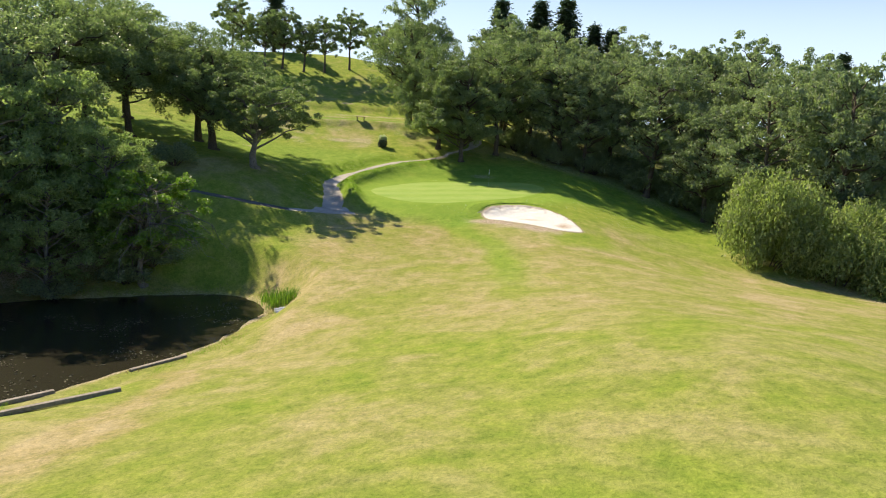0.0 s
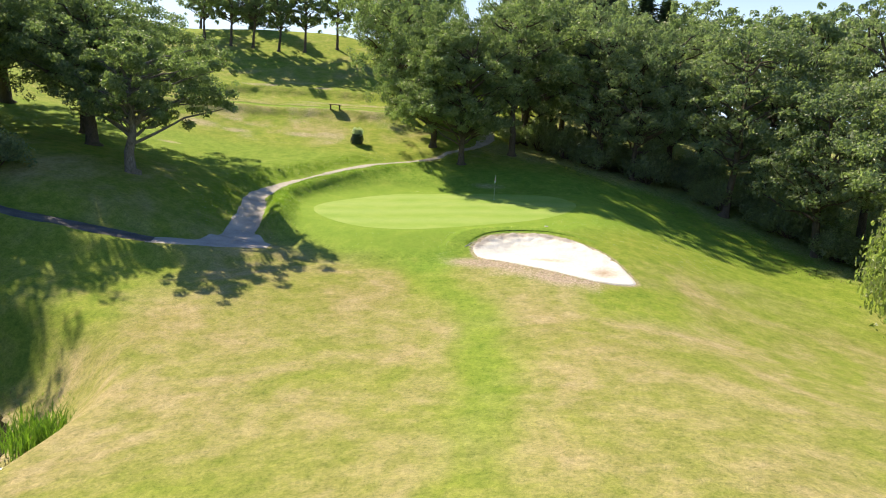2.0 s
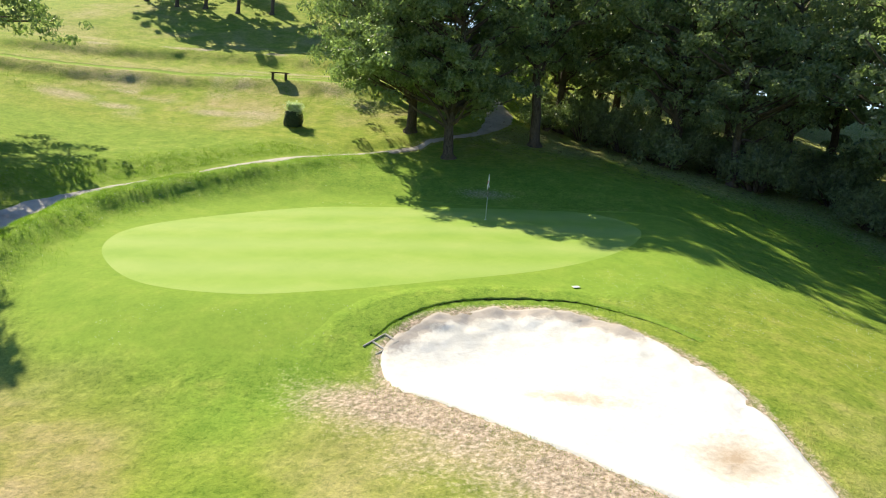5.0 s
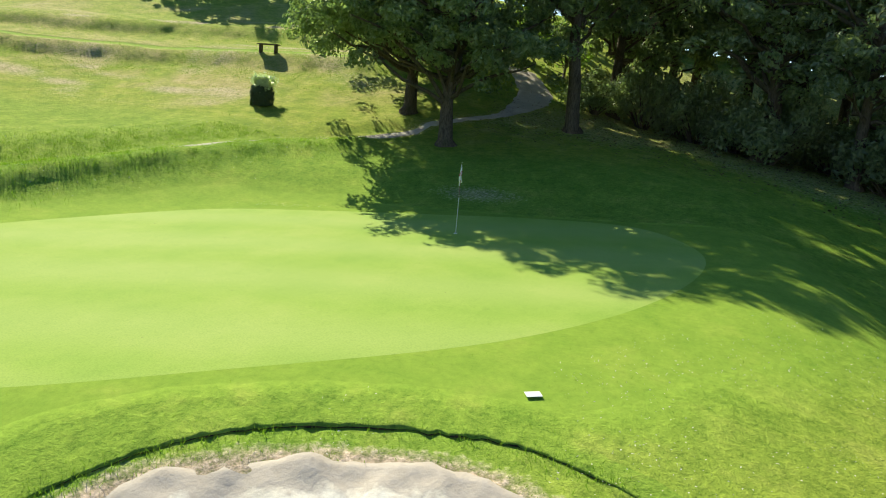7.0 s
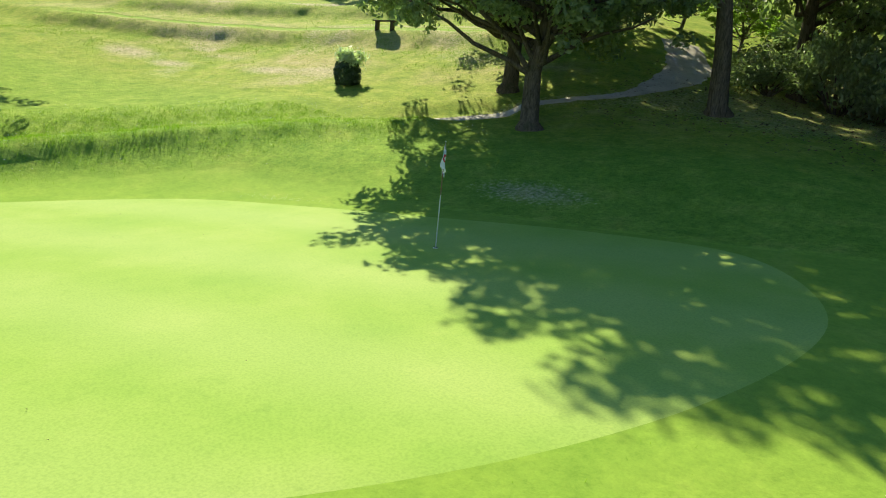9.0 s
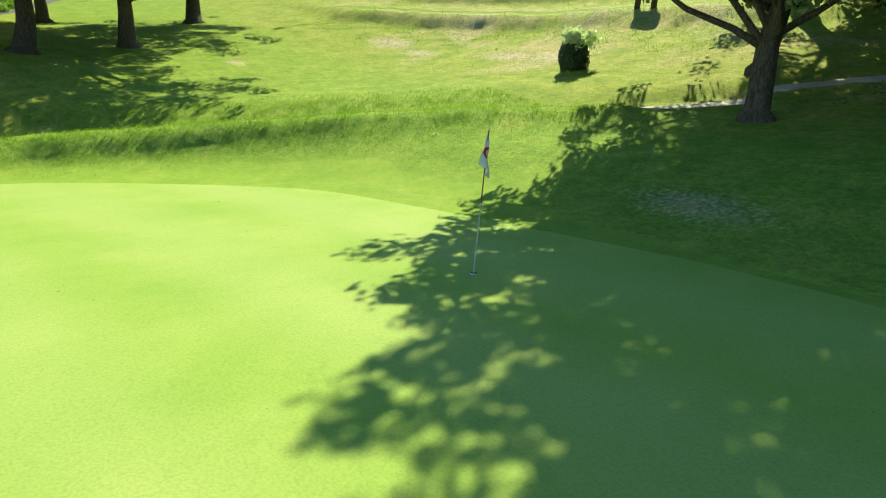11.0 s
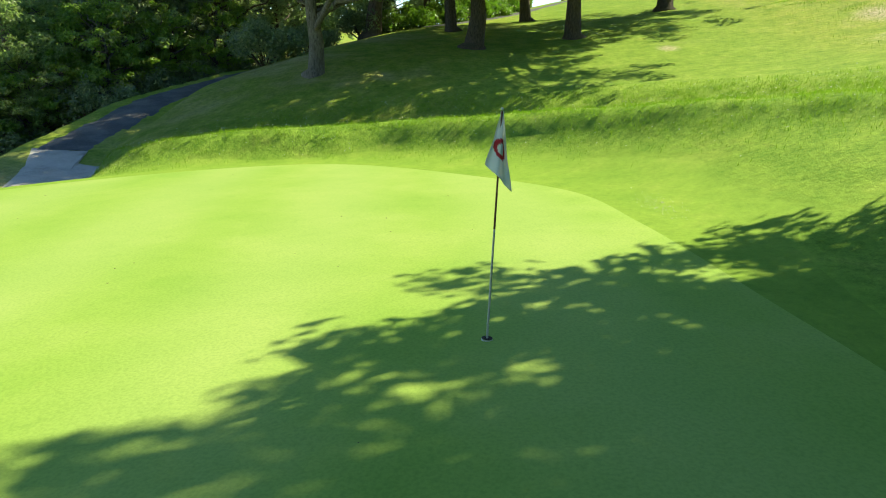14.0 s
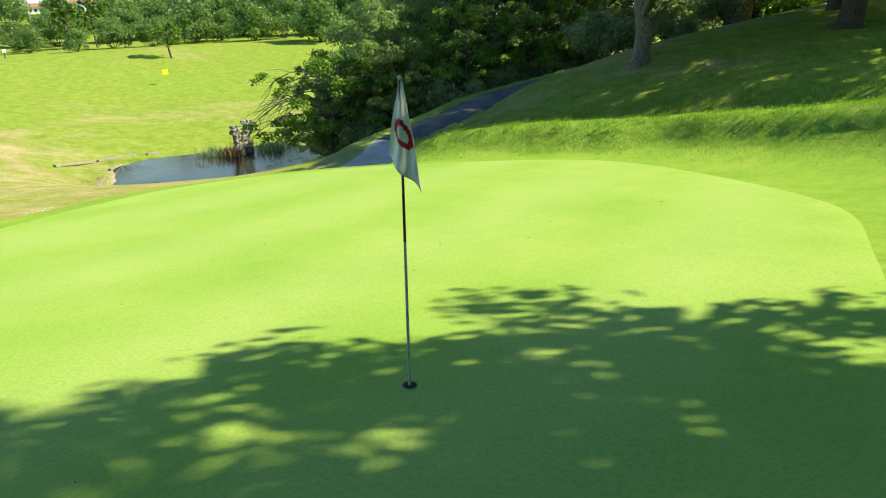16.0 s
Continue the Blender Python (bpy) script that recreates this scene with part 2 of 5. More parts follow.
def hermite(S, v):
    """Weights of the stations S for a smooth curve through them at v."""
    v = np.clip(v, S[0], S[-1])
    i = np.clip(np.searchsorted(S, v, side='right') - 1, 0, len(S) - 2)
    h = S[i + 1] - S[i]
    u = (v - S[i]) / h
    k, n = np.arange(len(v)), len(S)
    w = np.zeros((len(v), n))
    h01 = 3 * u ** 2 - 2 * u ** 3
    np.add.at(w, (k, i), 1 - h01)
    np.add.at(w, (k, i + 1), h01)
    for j, f in ((i, (u ** 3 - 2 * u ** 2 + u) * h), (i + 1, (u ** 3 - u ** 2) * h)):
        a, b = np.maximum(j - 1, 0), np.minimum(j + 1, n - 1)
        d = f / (S[b] - S[a])
        np.add.at(w, (k, b), d)
        np.add.at(w, (k, a), -d)
    return w


def smooth(v, a, b):
    u = np.clip((v - a) / (b - a), 0, 1)
    return u * u * (3 - 2 * u)


def closed_curve(points, per=12):
    """A smooth closed line through a few points."""
    P, out = np.array(points, float), []
    for i in range(len(P)):
        a, b, c, d = P[i - 1], P[i], P[(i + 1) % len(P)], P[(i + 2) % len(P)]
        for u in np.arange(per) / per:
            out.append(0.5 * (2 * b + (c - a) * u + (2 * a - 5 * b + 4 * c - d) * u * u + (3 * b - a - 3 * c + d) * u ** 3))
    return np.array(out)


def open_curve(points, per=10):
    P = np.array(points, float)
    P = np.vstack([2 * P[0] - P[1], P, 2 * P[-1] - P[-2]])
    out = []
    for i in range(1, len(P) - 2):
        a, b, c, d = P[i - 1:i + 3]
        for u in np.arange(per) / per:
            out.append(0.5 * (2 * b + (c - a) * u + (2 * a - 5 * b + 4 * c - d) * u * u + (3 * b - a - 3 * c + d) * u ** 3))
    return np.array(out + [P[-2]])


def line_distance(line, x, y, closed=True):
    """Distance to a line, negative inside a closed one; far away it is only large."""
    lo, hi = line.min(0) - 14, line.max(0) + 14
    close = (x > lo[0]) & (x < hi[0]) & (y > lo[1]) & (y < hi[1])
    if not close.all():
        out = np.full(len(x), 99.0)
        if close.any():
            out[close] = line_distance(line, x[close], y[close], closed)
        return out
    P = np.stack([x, y], 1)
    best = np.full(len(P), 1e9)
    inside = np.zeros(len(P), bool)
    for k in range(len(line) if closed else len(line) - 1):
        a, b = line[k], line[(k + 1) % len(line)]
        d = b - a
        u = np.clip(((P - a) @ d) / max(d @ d, 1e-9), 0, 1)
        best = np.minimum(best, np.hypot(*(P - a - u[:, None] * d).T))
        if closed:
            cross = (a[1] > y) != (b[1] > y)
            if abs(d[1]) > 1e-9:
                inside ^= cross & (x < a[0] + (y - a[1]) * d[0] / d[1])
    return np.where(inside, -best, best)


GREEN_EDGE = closed_curve([(-9.0, 83.7), (-7.6, 80.6), (-4.5, 77.6), (-1.2, 77.0), (1.4, 77.9), (4.0, 79.4), (8.4, 82.4), (11.2, 86.2),
                           (12.3, 90.5), (10.6, 94.0), (7.2, 94.4), (3.6, 93.8), (-0.2, 93.0), (-3.6, 91.9), (-6.6, 89.0), (-8.6, 86.2)])
BUNKER_EDGE = closed_curve([(4.0, 75.3), (4.6, 76.8), (5.7, 77.6), (7.2, 78.1), (8.9, 78.1), (10.9, 76.9), (12.6, 75.0), (13.6, 72.3), (13.7, 70.4),
                            (11.4, 69.9), (8.6, 71.4), (6.1, 72.9), (4.6, 73.8)])
LIP = open_curve([(3.6, 75.8), (4.1, 76.8), (4.9, 77.75), (5.7, 78.3), (6.7, 78.7), (8.2, 78.95), (9.2, 78.9), (10.4, 78.5)])
POND_EDGE = closed_curve([(-21.5, 31.5), (-17.6, 37.4), (-14.6, 43.0), (-13.6, 49.0), (-13.4, 54.2), (-17.5, 58.2), (-24.0, 56.0), (-31.0, 51.0), (-37.0, 44.0), (-38.0, 37.0), (-31.5, 33.0)])
WATER = -8.9


def offset_line(line, off):
    T = np.gradient(line, axis=0)
    T /= np.linalg.norm(T, axis=1)[:, None]
    return line + off * np.column_stack([T[:, 1], -T[:, 0]])


PATH_UP = open_curve([(-12.0, 72.6), (-12.4, 77.0), (-13.4, 82.0), (-14.2, 86.0), (-13.0, 91.0), (-10.2, 96.0), (-6.5, 100.4), (-3.2, 103.0), (-0.7, 105.5), (1.4, 107.5), (3.0, 109.4), (3.8, 112.6), (3.7, 116.2), (2.0, 120.5)])
PATH_WEST = open_curve([(-9.4, 74.0), (-12.5, 72.4), (-16.2, 70.8), (-18.9, 70.5), (-22.2, 70.15), (-25.5, 69.8), (-29.0, 70.4), (-33.0, 71.3), (-36.0, 71.2), (-40.0, 70.4), (-46.0, 69.2), (-62.0, 68.0)])
WEST_Z = np.interp(np.linspace(0, 11, len(PATH_WEST)), range(12), [-3.0, -2.95, -2.65, -2.3, -1.85, -1.4, -0.9, -0.35, -0.25, -0.3, -0.4, -0.5])
BANK = offset_line(PATH_UP[9:70], 2.3)
OVER = offset_line(PATH_UP[9:70], -2.3)
ROAD_TOP = open_curve([(-45.0, 81.5), (-51.0, 84.6), (-58.0, 87.2), (-66.0, 89.3), (-73.0, 91.0), (-84.0, 95.0)])


def bumps(x, y, size, seed):
    """Smooth value noise on a lattice of the given size."""
    rng = np.random.RandomState(seed)
    tab = rng.rand(64, 64) * 2 - 1
    u, v = x / size, y / size
    i, j = np.floor(u).astype(int), np.floor(v).astype(int)
    a, b = u - i, v - j
    a, b = a * a * (3 - 2 * a), b * b * (3 - 2 * b)
    g = lambda p, q: tab[p % 64, q % 64]
    return (g(i, j) * (1 - a) + g(i + 1, j) * a) * (1 - b) + (g(i, j + 1) * (1 - a) + g(i + 1, j + 1) * a) * b


def terrace(x, k):
    """Where the crest of the lower or the upper hillside terrace runs."""
    return np.interp(x, (-40, -31, -26, -20, -11), ((109.5, 112.3, 114.2, 115.0, 115.6), (115.5, 119.5, 122.0, 122.8, 123.2))[k])


def land(x, y):
    """Height of the ground."""
    x, y = np.atleast_1d(np.asarray(x, float)), np.atleast_1d(np.asarray(y, float))
    z = np.einsum('ij,jk,ik->i', hermite(LAND_Y, y), LAND, hermite(LAND_X, x))
    # terraces on the hillside
    side = smooth(x, -62, -34) * (1 - smooth(x, -9, 0))
    for off, drop in ((terrace(x, 0), 0.62), (terrace(x, 1), 0.55)):
        d = y - off
        z = z + side * drop * (smooth(d, -1.9, 0.0) - smooth(d, 0.3, 5.5))
    gd = line_distance(GREEN_EDGE, x, y)
    # the putting surface, a gently tilted shelf
    shelf = 0.042 * (x - 5.2) + 0.086 * (y - 91.0) - 0.02
    k = 1 - smooth(gd, 0.3, 5.0)
    z = z * (1 - k) + shelf * k + (1 - k) * (0.05 * bumps(x, y, 3.1, 5) + 0.10 * bumps(x, y, 9.0, 6))
    # a low bank between the green and the path
    d = line_distance(PATH_UP[9:78], x, y, False)
    bk = line_distance(BANK, x, y, False)
    uphill = line_distance(OVER, x, y, False) < line_distance(BANK, x, y, False)
    west = 1 - smooth(x, -8, -3)
    verge = smooth(gd, 0.6, 2.0)
    narrow = 1 - smooth(d, 0.7, 1.9)
    open_side = smooth(x, -12.5, -7.5)
    z = z + (0.44 * (1 - 0.25 * open_side) + 0.42 * (1 - smooth(y, 81, 89))) * np.exp(-(bk / 1.1) ** 2) * verge
    z = z - (0.58 - 0.22 * open_side) * (west * np.where(uphill, 1 - smooth(d, 0.7, 3.8), narrow) + (1 - west) * narrow)
    ragged = d + 0.22 * bumps(x, y, 1.1, 76) + 0.12 * bumps(x, y, 0.5, 77)
    z = z + west * (0.13 + 0.03 * bumps(x, y, 2.3, 75)) * np.where(uphill, 1 - smooth(d, 0.0, 6.0), 1 - smooth(ragged, 2.55, 3.1)) * verge
    z = z + np.exp(-((bk - 0.5) / 0.8) ** 2) * smooth(gd, 0.6, 2.0) * (0.03 * bumps(x, y, 0.55, 71) + 0.03 * bumps(x, y, 1.9, 72))
    # scruffy terrace faces
    face = side * np.maximum(np.exp(-((y - terrace(x, 0) + 1.2) / 1.6) ** 2), np.exp(-((y - terrace(x, 1) + 1.0) / 1.3) ** 2))
    rough = np.maximum(face, 0.75 * smooth(bumps(x, y, 4.5, 33), -0.1, 0.5) * smooth(y, 101, 106) * side * (1 - smooth(y, 116, 119)))
    z = z + rough * (0.09 * bumps(x, y, 1.3, 31) + 0.05 * bumps(x, y, 0.75, 32))
    # the asphalt path is benched level into the side slope
    w = np.where((x < -8) & (x > -60) & (y > 64) & (y < 78))[0]
    if len(w):
        far = np.hypot(x[w][:, None] - PATH_WEST[None, :, 0], y[w][:, None] - PATH_WEST[None, :, 1])
        m = far.argmin(1)
        k = 1 - smooth(far[np.arange(len(w)), m], 1.7, 3.4)
        z[w] = z[w] * (1 - k) + WEST_Z[m] * k
    # sand bowl
    bd = line_distance(BUNKER_EDGE, x, y)
    z = z - 0.36 * smooth(-bd, -0.2, 2.6) - 0.22 * smooth(-bd, 0.05, 0.5)
    # pond basin
    pd = line_distance(POND_EDGE, x, y)
    near = smooth(-pd, -4.2, -0.2)
    z = z * (1 - near) + np.minimum(z, WATER + 0.25) * near
    z = np.where(pd < 0.3, np.minimum(z, WATER + 0.12 - 0.9 * smooth(-pd, -0.3, 2.6) + 0.06 * bumps(x, y, 1.4, 87) + 0.04 * bumps(x, y, 0.5, 88)), z)
    # rise of the far side of the valley
    return z + 9.0 * smooth(np.hypot(x - 8, y - 94), 175, 330) * (1 - smooth(y, -20, 20))


def land1(x, y):
    return float(land([x], [y])[0])


# ---------------------------------------------------------------- mesh helpers
def mesh_of(name, verts, faces, material, smooth_on=True):
    me = bpy.data.meshes.new(name)
    me.from_pydata(verts.tolist() if isinstance(verts, np.ndarray) else verts, [], faces.tolist() if isinstance(faces, np.ndarray) else faces)
    me.materials.append(material)
    if smooth_on:
        me.polygons.foreach_set("use_smooth", np.ones(len(me.polygons), bool))
    me.update()
    return me


def under(parent, name, me, label=""):
    ob = new(name, me)
    ob.parent = parent
    return tagged(ob, label) if label else ob


def part(name, bm, material, parent, label=""):
    me = bpy.data.meshes.new(name)
    bm.to_mesh(me)
    bm.free()
    me.materials.append(material)
    return under(parent, name, me, label)


def box(bm, sx, sy, sz, m=None, bevel=0.01):
    g = bmesh.ops.create_cube(bm, size=1.0)
    bmesh.ops.scale(bm, vec=(sx, sy, sz), verts=g["verts"])
    if bevel:
        es = list({e for v in g["verts"] for e in v.link_edges})
        r = bmesh.ops.bevel(bm, geom=es, offset=bevel, segments=2, affect='EDGES')
        vs = list({v for f in r["faces"] for v in f.verts} | {v for v in g["verts"] if v.is_valid})
    else:
        vs = g["verts"]
    if m is not None:
        bmesh.ops.transform(bm, matrix=m, verts=vs)
    return bm


def tube(points, radii, sides=8, seed=0):
    """A tapered limb along points: vertices and quads."""
    rng = np.random.RandomState(seed)
    P, R = np.array(points, float), np.array(radii, float)
    T = np.gradient(P, axis=0)
    T /= np.linalg.norm(T, axis=1)[:, None] + 1e-9
    ref = np.array([1.0, 0, 0]) if abs(T[0][0]) < 0.8 else np.array([0, 1.0, 0])
    V = []
    for p, t, r in zip(P, T, R):
        a = np.cross(t, ref)
        a /= np.linalg.norm(a)
        b = np.cross(t, a)
        for k in range(sides):
            w = 2 * math.pi * k / sides
            rr = r * (1 + 0.12 * math.sin(3 * w + p[2]) + rng.uniform(-0.05, 0.05))
            V.append(p + rr * (math.cos(w) * a + math.sin(w) * b))
    F = []
    for i in range(len(P) - 1):
        for k in range(sides):
            j = (k + 1) % sides
            F.append((i * sides + k, i * sides + j, (i + 1) * sides + j, (i + 1) * sides + k))
    F.append(tuple((len(P) - 1) * sides + k for k in range(sides)))
    return np.array(V), F


def merged(pieces):
    V, F, n = [], [], 0
    for v, f in pieces:
        V.append(v)
        F += [tuple(i + n for i in q) for q in f]
        n += len(v)
    return np.vstack(V), F


def sprays(rng, centres, normals, size, flat=0.35):
    """One folded leaf spray at each centre, roughly facing along its normal."""
    n = len(centres)
    nrm = normals + rng.normal(0, flat, (n, 3)) * np.linalg.norm(normals, axis=1)[:, None]
    nrm /= np.linalg.norm(nrm, axis=1)[:, None] + 1e-9
    r = rng.normal(0, 1, (n, 3))
    a = np.cross(nrm, r)
    a /= np.linalg.norm(a, axis=1)[:, None] + 1e-9
    b = np.cross(nrm, a)
    s = (size * rng.uniform(0.6, 1.3, n))[:, None]
    w = rng.uniform(0.45, 0.75, n)[:, None]
    k = rng.uniform(-0.25, 0.25, (n, 1))
    V = np.empty((n, 4, 3))
    V[:, 0] = centres - a * s * 0.5
    V[:, 1] = centres + b * s * w * 0.5 + nrm * s * 0.18 + a * s * k
    V[:, 2] = centres + a * s * 0.55
    V[:, 3] = centres - b * s * w * 0.5 + nrm * s * 0.18 - a * s * k
    i = np.arange(n)[:, None] * 4
    F = np.hstack([i, i + 1, i + 2, i, i + 2, i + 3]).reshape(-1, 3)
    return V.reshape(-1, 3), F


def crown_points(rng, clumps, radii, count, squash=0.75, top=0.25):
    """Points on the shells of many clumps, more on their upper sides."""
    w = radii ** 2
    pick = rng.choice(len(clumps), count, p=w / w.sum())
    d = rng.normal(0, 1, (count, 3))
    d[:, 2] += top
    d /= np.linalg.norm(d, axis=1)[:, None]
    rr = radii[pick][:, None] * (rng.uniform(0.25, 1.0, (count, 1)) ** 0.5) * (1 + 0.18 * rng.normal(0, 1, (count, 1)))
    off = d * rr
    off[:, 2] *= squash
    return clumps[pick] + off, d


def oak_tree(name, seed, H=15.0, R=7.0, low=2.6, trunk=0.42, clumps=60, leaves=14000, leaf=0.34, leafmat=None, barkmat=None, lean=0.0, hang=0.0, lobe_count=26, boughs=()):
    """A broad tree: tapered trunk with limbs, crown of leaf sprays in uneven clumps."""
    rng = np.random.RandomState(seed)
    tree = new(name)
    mid = (low + H) / 2
    # main boughs carry lobes of foliage; each lobe is a heap of small clumps
    lobes, C, rad = [], [], []
    tries = 0
    while len(lobes) < lobe_count and tries < 4000:
        tries += 1
        d = rng.normal(0, 1, 3)
        d[2] += 0.12
        d /= np.linalg.norm(d)
        f = rng.uniform(0.55, 0.8)
        wide = R * f * (1 - 0.22 * max(0.0, d[2])) * rng.uniform(0.85, 1.12)
        p = np.array([d[0] * wide, d[1] * wide, mid + d[2] * (H - low) / 2 * f])
        if p[2] < mid:
            p[2] -= hang * np.hypot(p[0], p[1]) / R
        if all(np.linalg.norm(p - q) > 0.33 * R for q in lobes):
            lobes.append(p)
    lobes += [np.array(p, float) for p in boughs] + [np.array([0, 0, mid])]
    for k in range(2 * clumps):
        c = lobes[k % len(lobes)]
        d = rng.normal(0, 1, 3)
        d[2] = d[2] * 0.7 + 0.35
        d /= np.linalg.norm(d)
        C.append(c + d * R * 0.36 * rng.uniform(0.3, 1.0) * np.array([1.1, 1.1, 0.75]))
        rad.append(rng.uniform(0.055, 0.12) * R)
    C, rad = np.array(C), np.array(rad)
    pieces = []
    bend = rng.normal(0, 0.25, (7, 2)).cumsum(0) * 0.6
    hs = np.linspace(0, 0.78 * H, 7)
    pts = [(bend[i, 0] * (i > 0) + lean * hs[i], bend[i, 1] * (i > 0), hs[i]) for i in range(7)]
    rs = [trunk * (1.55 if i == 0 else 1.0) * (1 - 0.85 * (i / 6) ** 0.8) + 0.03 for i in range(7)]
    foot = (0.5 * np.array(pts[0]) + 0.5 * np.array(pts[1])) * np.array([1, 1, 0.25])
    pts.insert(1, tuple(foot))
    rs.insert(1, trunk * 1.08)
    pts.insert(0, (0, 0, -0.6))
    rs.insert(0, trunk * 1.8)
    pieces.append(tube(pts, rs, 12, seed))
    P = np.array(pts)
    ends = lobes[:-1] + [C[i] for i in rng.permutation(len(C))[:12]]
    for j, c in enumerate(ends):
        h = np.clip(c[2] - rng.uniform(0.3, 0.6) * np.hypot(c[0], c[1]), low * 0.75, 0.74 * H)
        s = np.array([np.interp(h, P[:, 2], P[:, 0]), np.interp(h, P[:, 2], P[:, 1]), h])
        u = np.linspace(0, 1, 6)[:, None]
        arc = s * (1 - u) + c * u
        arc[:, 2] += 0.10 * np.linalg.norm(c - s) * np.sin(u[:, 0] * math.pi) * rng.uniform(-0.6, 1.2)
        arc[1:-1] += rng.normal(0, 0.12, (4, 3))
        r0 = trunk * rng.uniform(0.22, 0.42)
        pieces.append(tube(arc, r0 * (1 - 0.85 * u[:, 0]) + 0.015, 5, seed + j))
    V, F = merged(pieces)
    under(tree, "trunk", mesh_of("trunk", V, F, barkmat or BARK))
    pts, nrm = crown_points(rng, C, rad, leaves, 0.62, 0.45)
    V, F = sprays(rng, pts, nrm * 0.75 + np.array([0, 0, 0.35]), leaf, 0.45)
    under(tree, "crown", mesh_of("crown", V, F, leafmat or OAK, False))
    return tree


def conifer_tree(name, seed, H=16.0, R=5.4):
    rng = np.random.RandomState(seed)
    tree = new(name)
    V, F = tube([(0, 0, -0.5), (0, 0, H * 0.5), (0, 0, H)], [0.35, 0.2, 0.03], 8, seed)
    pieces, pts, nrm = [(V, F)], [], []
    for k in range(150):
        h = H * (0.1 + 0.89 * ((k + rng.rand()) / 150))
        r = R * (1.02 - h / H) ** 0.8 * (0.74 + 0.26 * math.sin(h * 4.1)) * rng.uniform(0.5, 1.15) + 0.12
        w = rng.uniform(0, 2 * math.pi)
        e = np.array([math.cos(w) * r, math.sin(w) * r, h - 0.12 * r])
        pieces.append(tube([(0, 0, h), e * (0.5, 0.5, 1) + (0, 0, 0.05 * r), e], [0.06, 0.04, 0.015], 4, k))
        u = rng.uniform(0.15, 1.0, 55)[:, None]
        q = np.array([0, 0, h]) * (1 - u) + e * u + rng.normal(0, 0.26, (55, 3)) * (1, 1, 1.4)
        pts.append(q)
        nrm.append(np.tile([0, 0, 1.0], (55, 1)) + rng.normal(0, 0.3, (55, 3)))
    V, F = merged(pieces)
    under(tree, "trunk", mesh_of("trunk", V, F, BARK))
    V, F = sprays(rng, np.vstack(pts), np.vstack(nrm), 0.42)
    under(tree, "crown", mesh_of("crown", V, F, FIR, False))
    return tree


def bush_plant(name, seed, R=3.0, H=4.0, leaves=6000, leaf=0.25, mat=None, upright=0.0):
    """A shrub: several stems from the ground, leaf clumps down to the grass."""
    rng = np.random.RandomState(seed)
    bush = new(name)
    C, rad, pieces = [], [], []
    for k in range(46):
        w, f = rng.uniform(0, 2 * math.pi), rng.uniform(0.1, 0.85) ** 0.7
        top = H * math.sqrt(max(0.08, 1 - f * f * 0.85)) * rng.uniform(0.8, 1.05)
        c = np.array([math.cos(w) * R * f, math.sin(w) * R * f, top * rng.uniform(0.25, 0.86)])
        C.append(c)
        rad.append(rng.uniform(0.2, 0.36) * R)
        if k < 14:
            pieces.append(tube([(c[0] * 0.1, c[1] * 0.1, -0.2), c * (0.5, 0.5, 0.5), c], [0.07, 0.045, 0.015], 5, k))
    V, F = merged(pieces)
    under(bush, "stem", mesh_of("stem", V, F, BARK))
    pts, nrm = crown_points(rng, np.array(C), np.array(rad), leaves, 0.85, 0.2)
    pts[:, 2] = np.abs(pts[:, 2])
    nrm = nrm + np.array([0, 0, upright])
    V, F = sprays(rng, pts, nrm, leaf, 0.5)
    under(bush, "foliage", mesh_of("foliage", V, F, mat or WOOD_LEAF, False))
    return bush


PROTO = {}


def plant(kind, x, y, sxy=1.0, sz=1.0, turn=0.0, label="", category="tree", group="", sink=0.0, dz=None):
    """Set one of the grown kinds at a place; the first use takes the grown one, later ones copy it."""
    z = (land1(x, y) if dz is None else dz) - sink
    ob, used = PROTO[kind]
    m = pose(x, y, z, 0, 0, turn)
    if not used:
        PROTO[kind] = (ob, True)
        ob.matrix_basis = m @ Matrix.Diagonal((sxy, sxy, sz, 1))
    else:
        s = ob.scale
        ob = copy_thing(ob, m @ Matrix.Diagonal((sxy / s[0], sxy / s[1], sz / s[2], 1)))
    return tagged(ob, label, category, group)


# ---------------------------------------------------------------- ground sheet
def stations(spans):
    out = []
    for a, b, step in spans:
        out += list(np.arange(a, b - 1e-6, step))
    return np.array(out + [spans[-1][1]])


gx = stations([(-1500, -300, 150), (-300, -100, 12), (-100, -40, 2.0), (-40, -27, 0.6), (-27, 22, 0.3), (22, 45, 0.8), (45, 110, 3), (110, 300, 15), (300, 1500, 150)])
gy = stations([(-1500, -300, 150), (-300, -60, 12), (-60, 24, 2.5), (24, 62, 0.6), (62, 104, 0.3), (104, 126, 0.4), (126, 130, 1.0), (130, 200, 2.5), (200, 320, 12), (320, 1500, 150)])
GX, GY = np.meshgrid(gx, gy)
fx, fy = GX.ravel(), GY.ravel()
fz = land(fx, fy)
nx, ny = len(gx), len(gy)
ii = np.arange(nx * ny).reshape(ny, nx)
quads = np.stack([ii[:-1, :-1], ii[:-1, 1:], ii[1:, 1:], ii[1:, :-1]], -1).reshape(-1, 4)
ground_me = mesh_of("ground", np.stack([fx, fy, fz], 1), quads, TURF)
d_green, d_bunk = line_distance(GREEN_EDGE, fx, fy), line_distance(BUNKER_EDGE, fx, fy)
d_path = np.minimum(line_distance(PATH_UP, fx, fy, False), line_distance(PATH_WEST, fx, fy, False))
d_pond = line_distance(POND_EDGE, fx, fy)
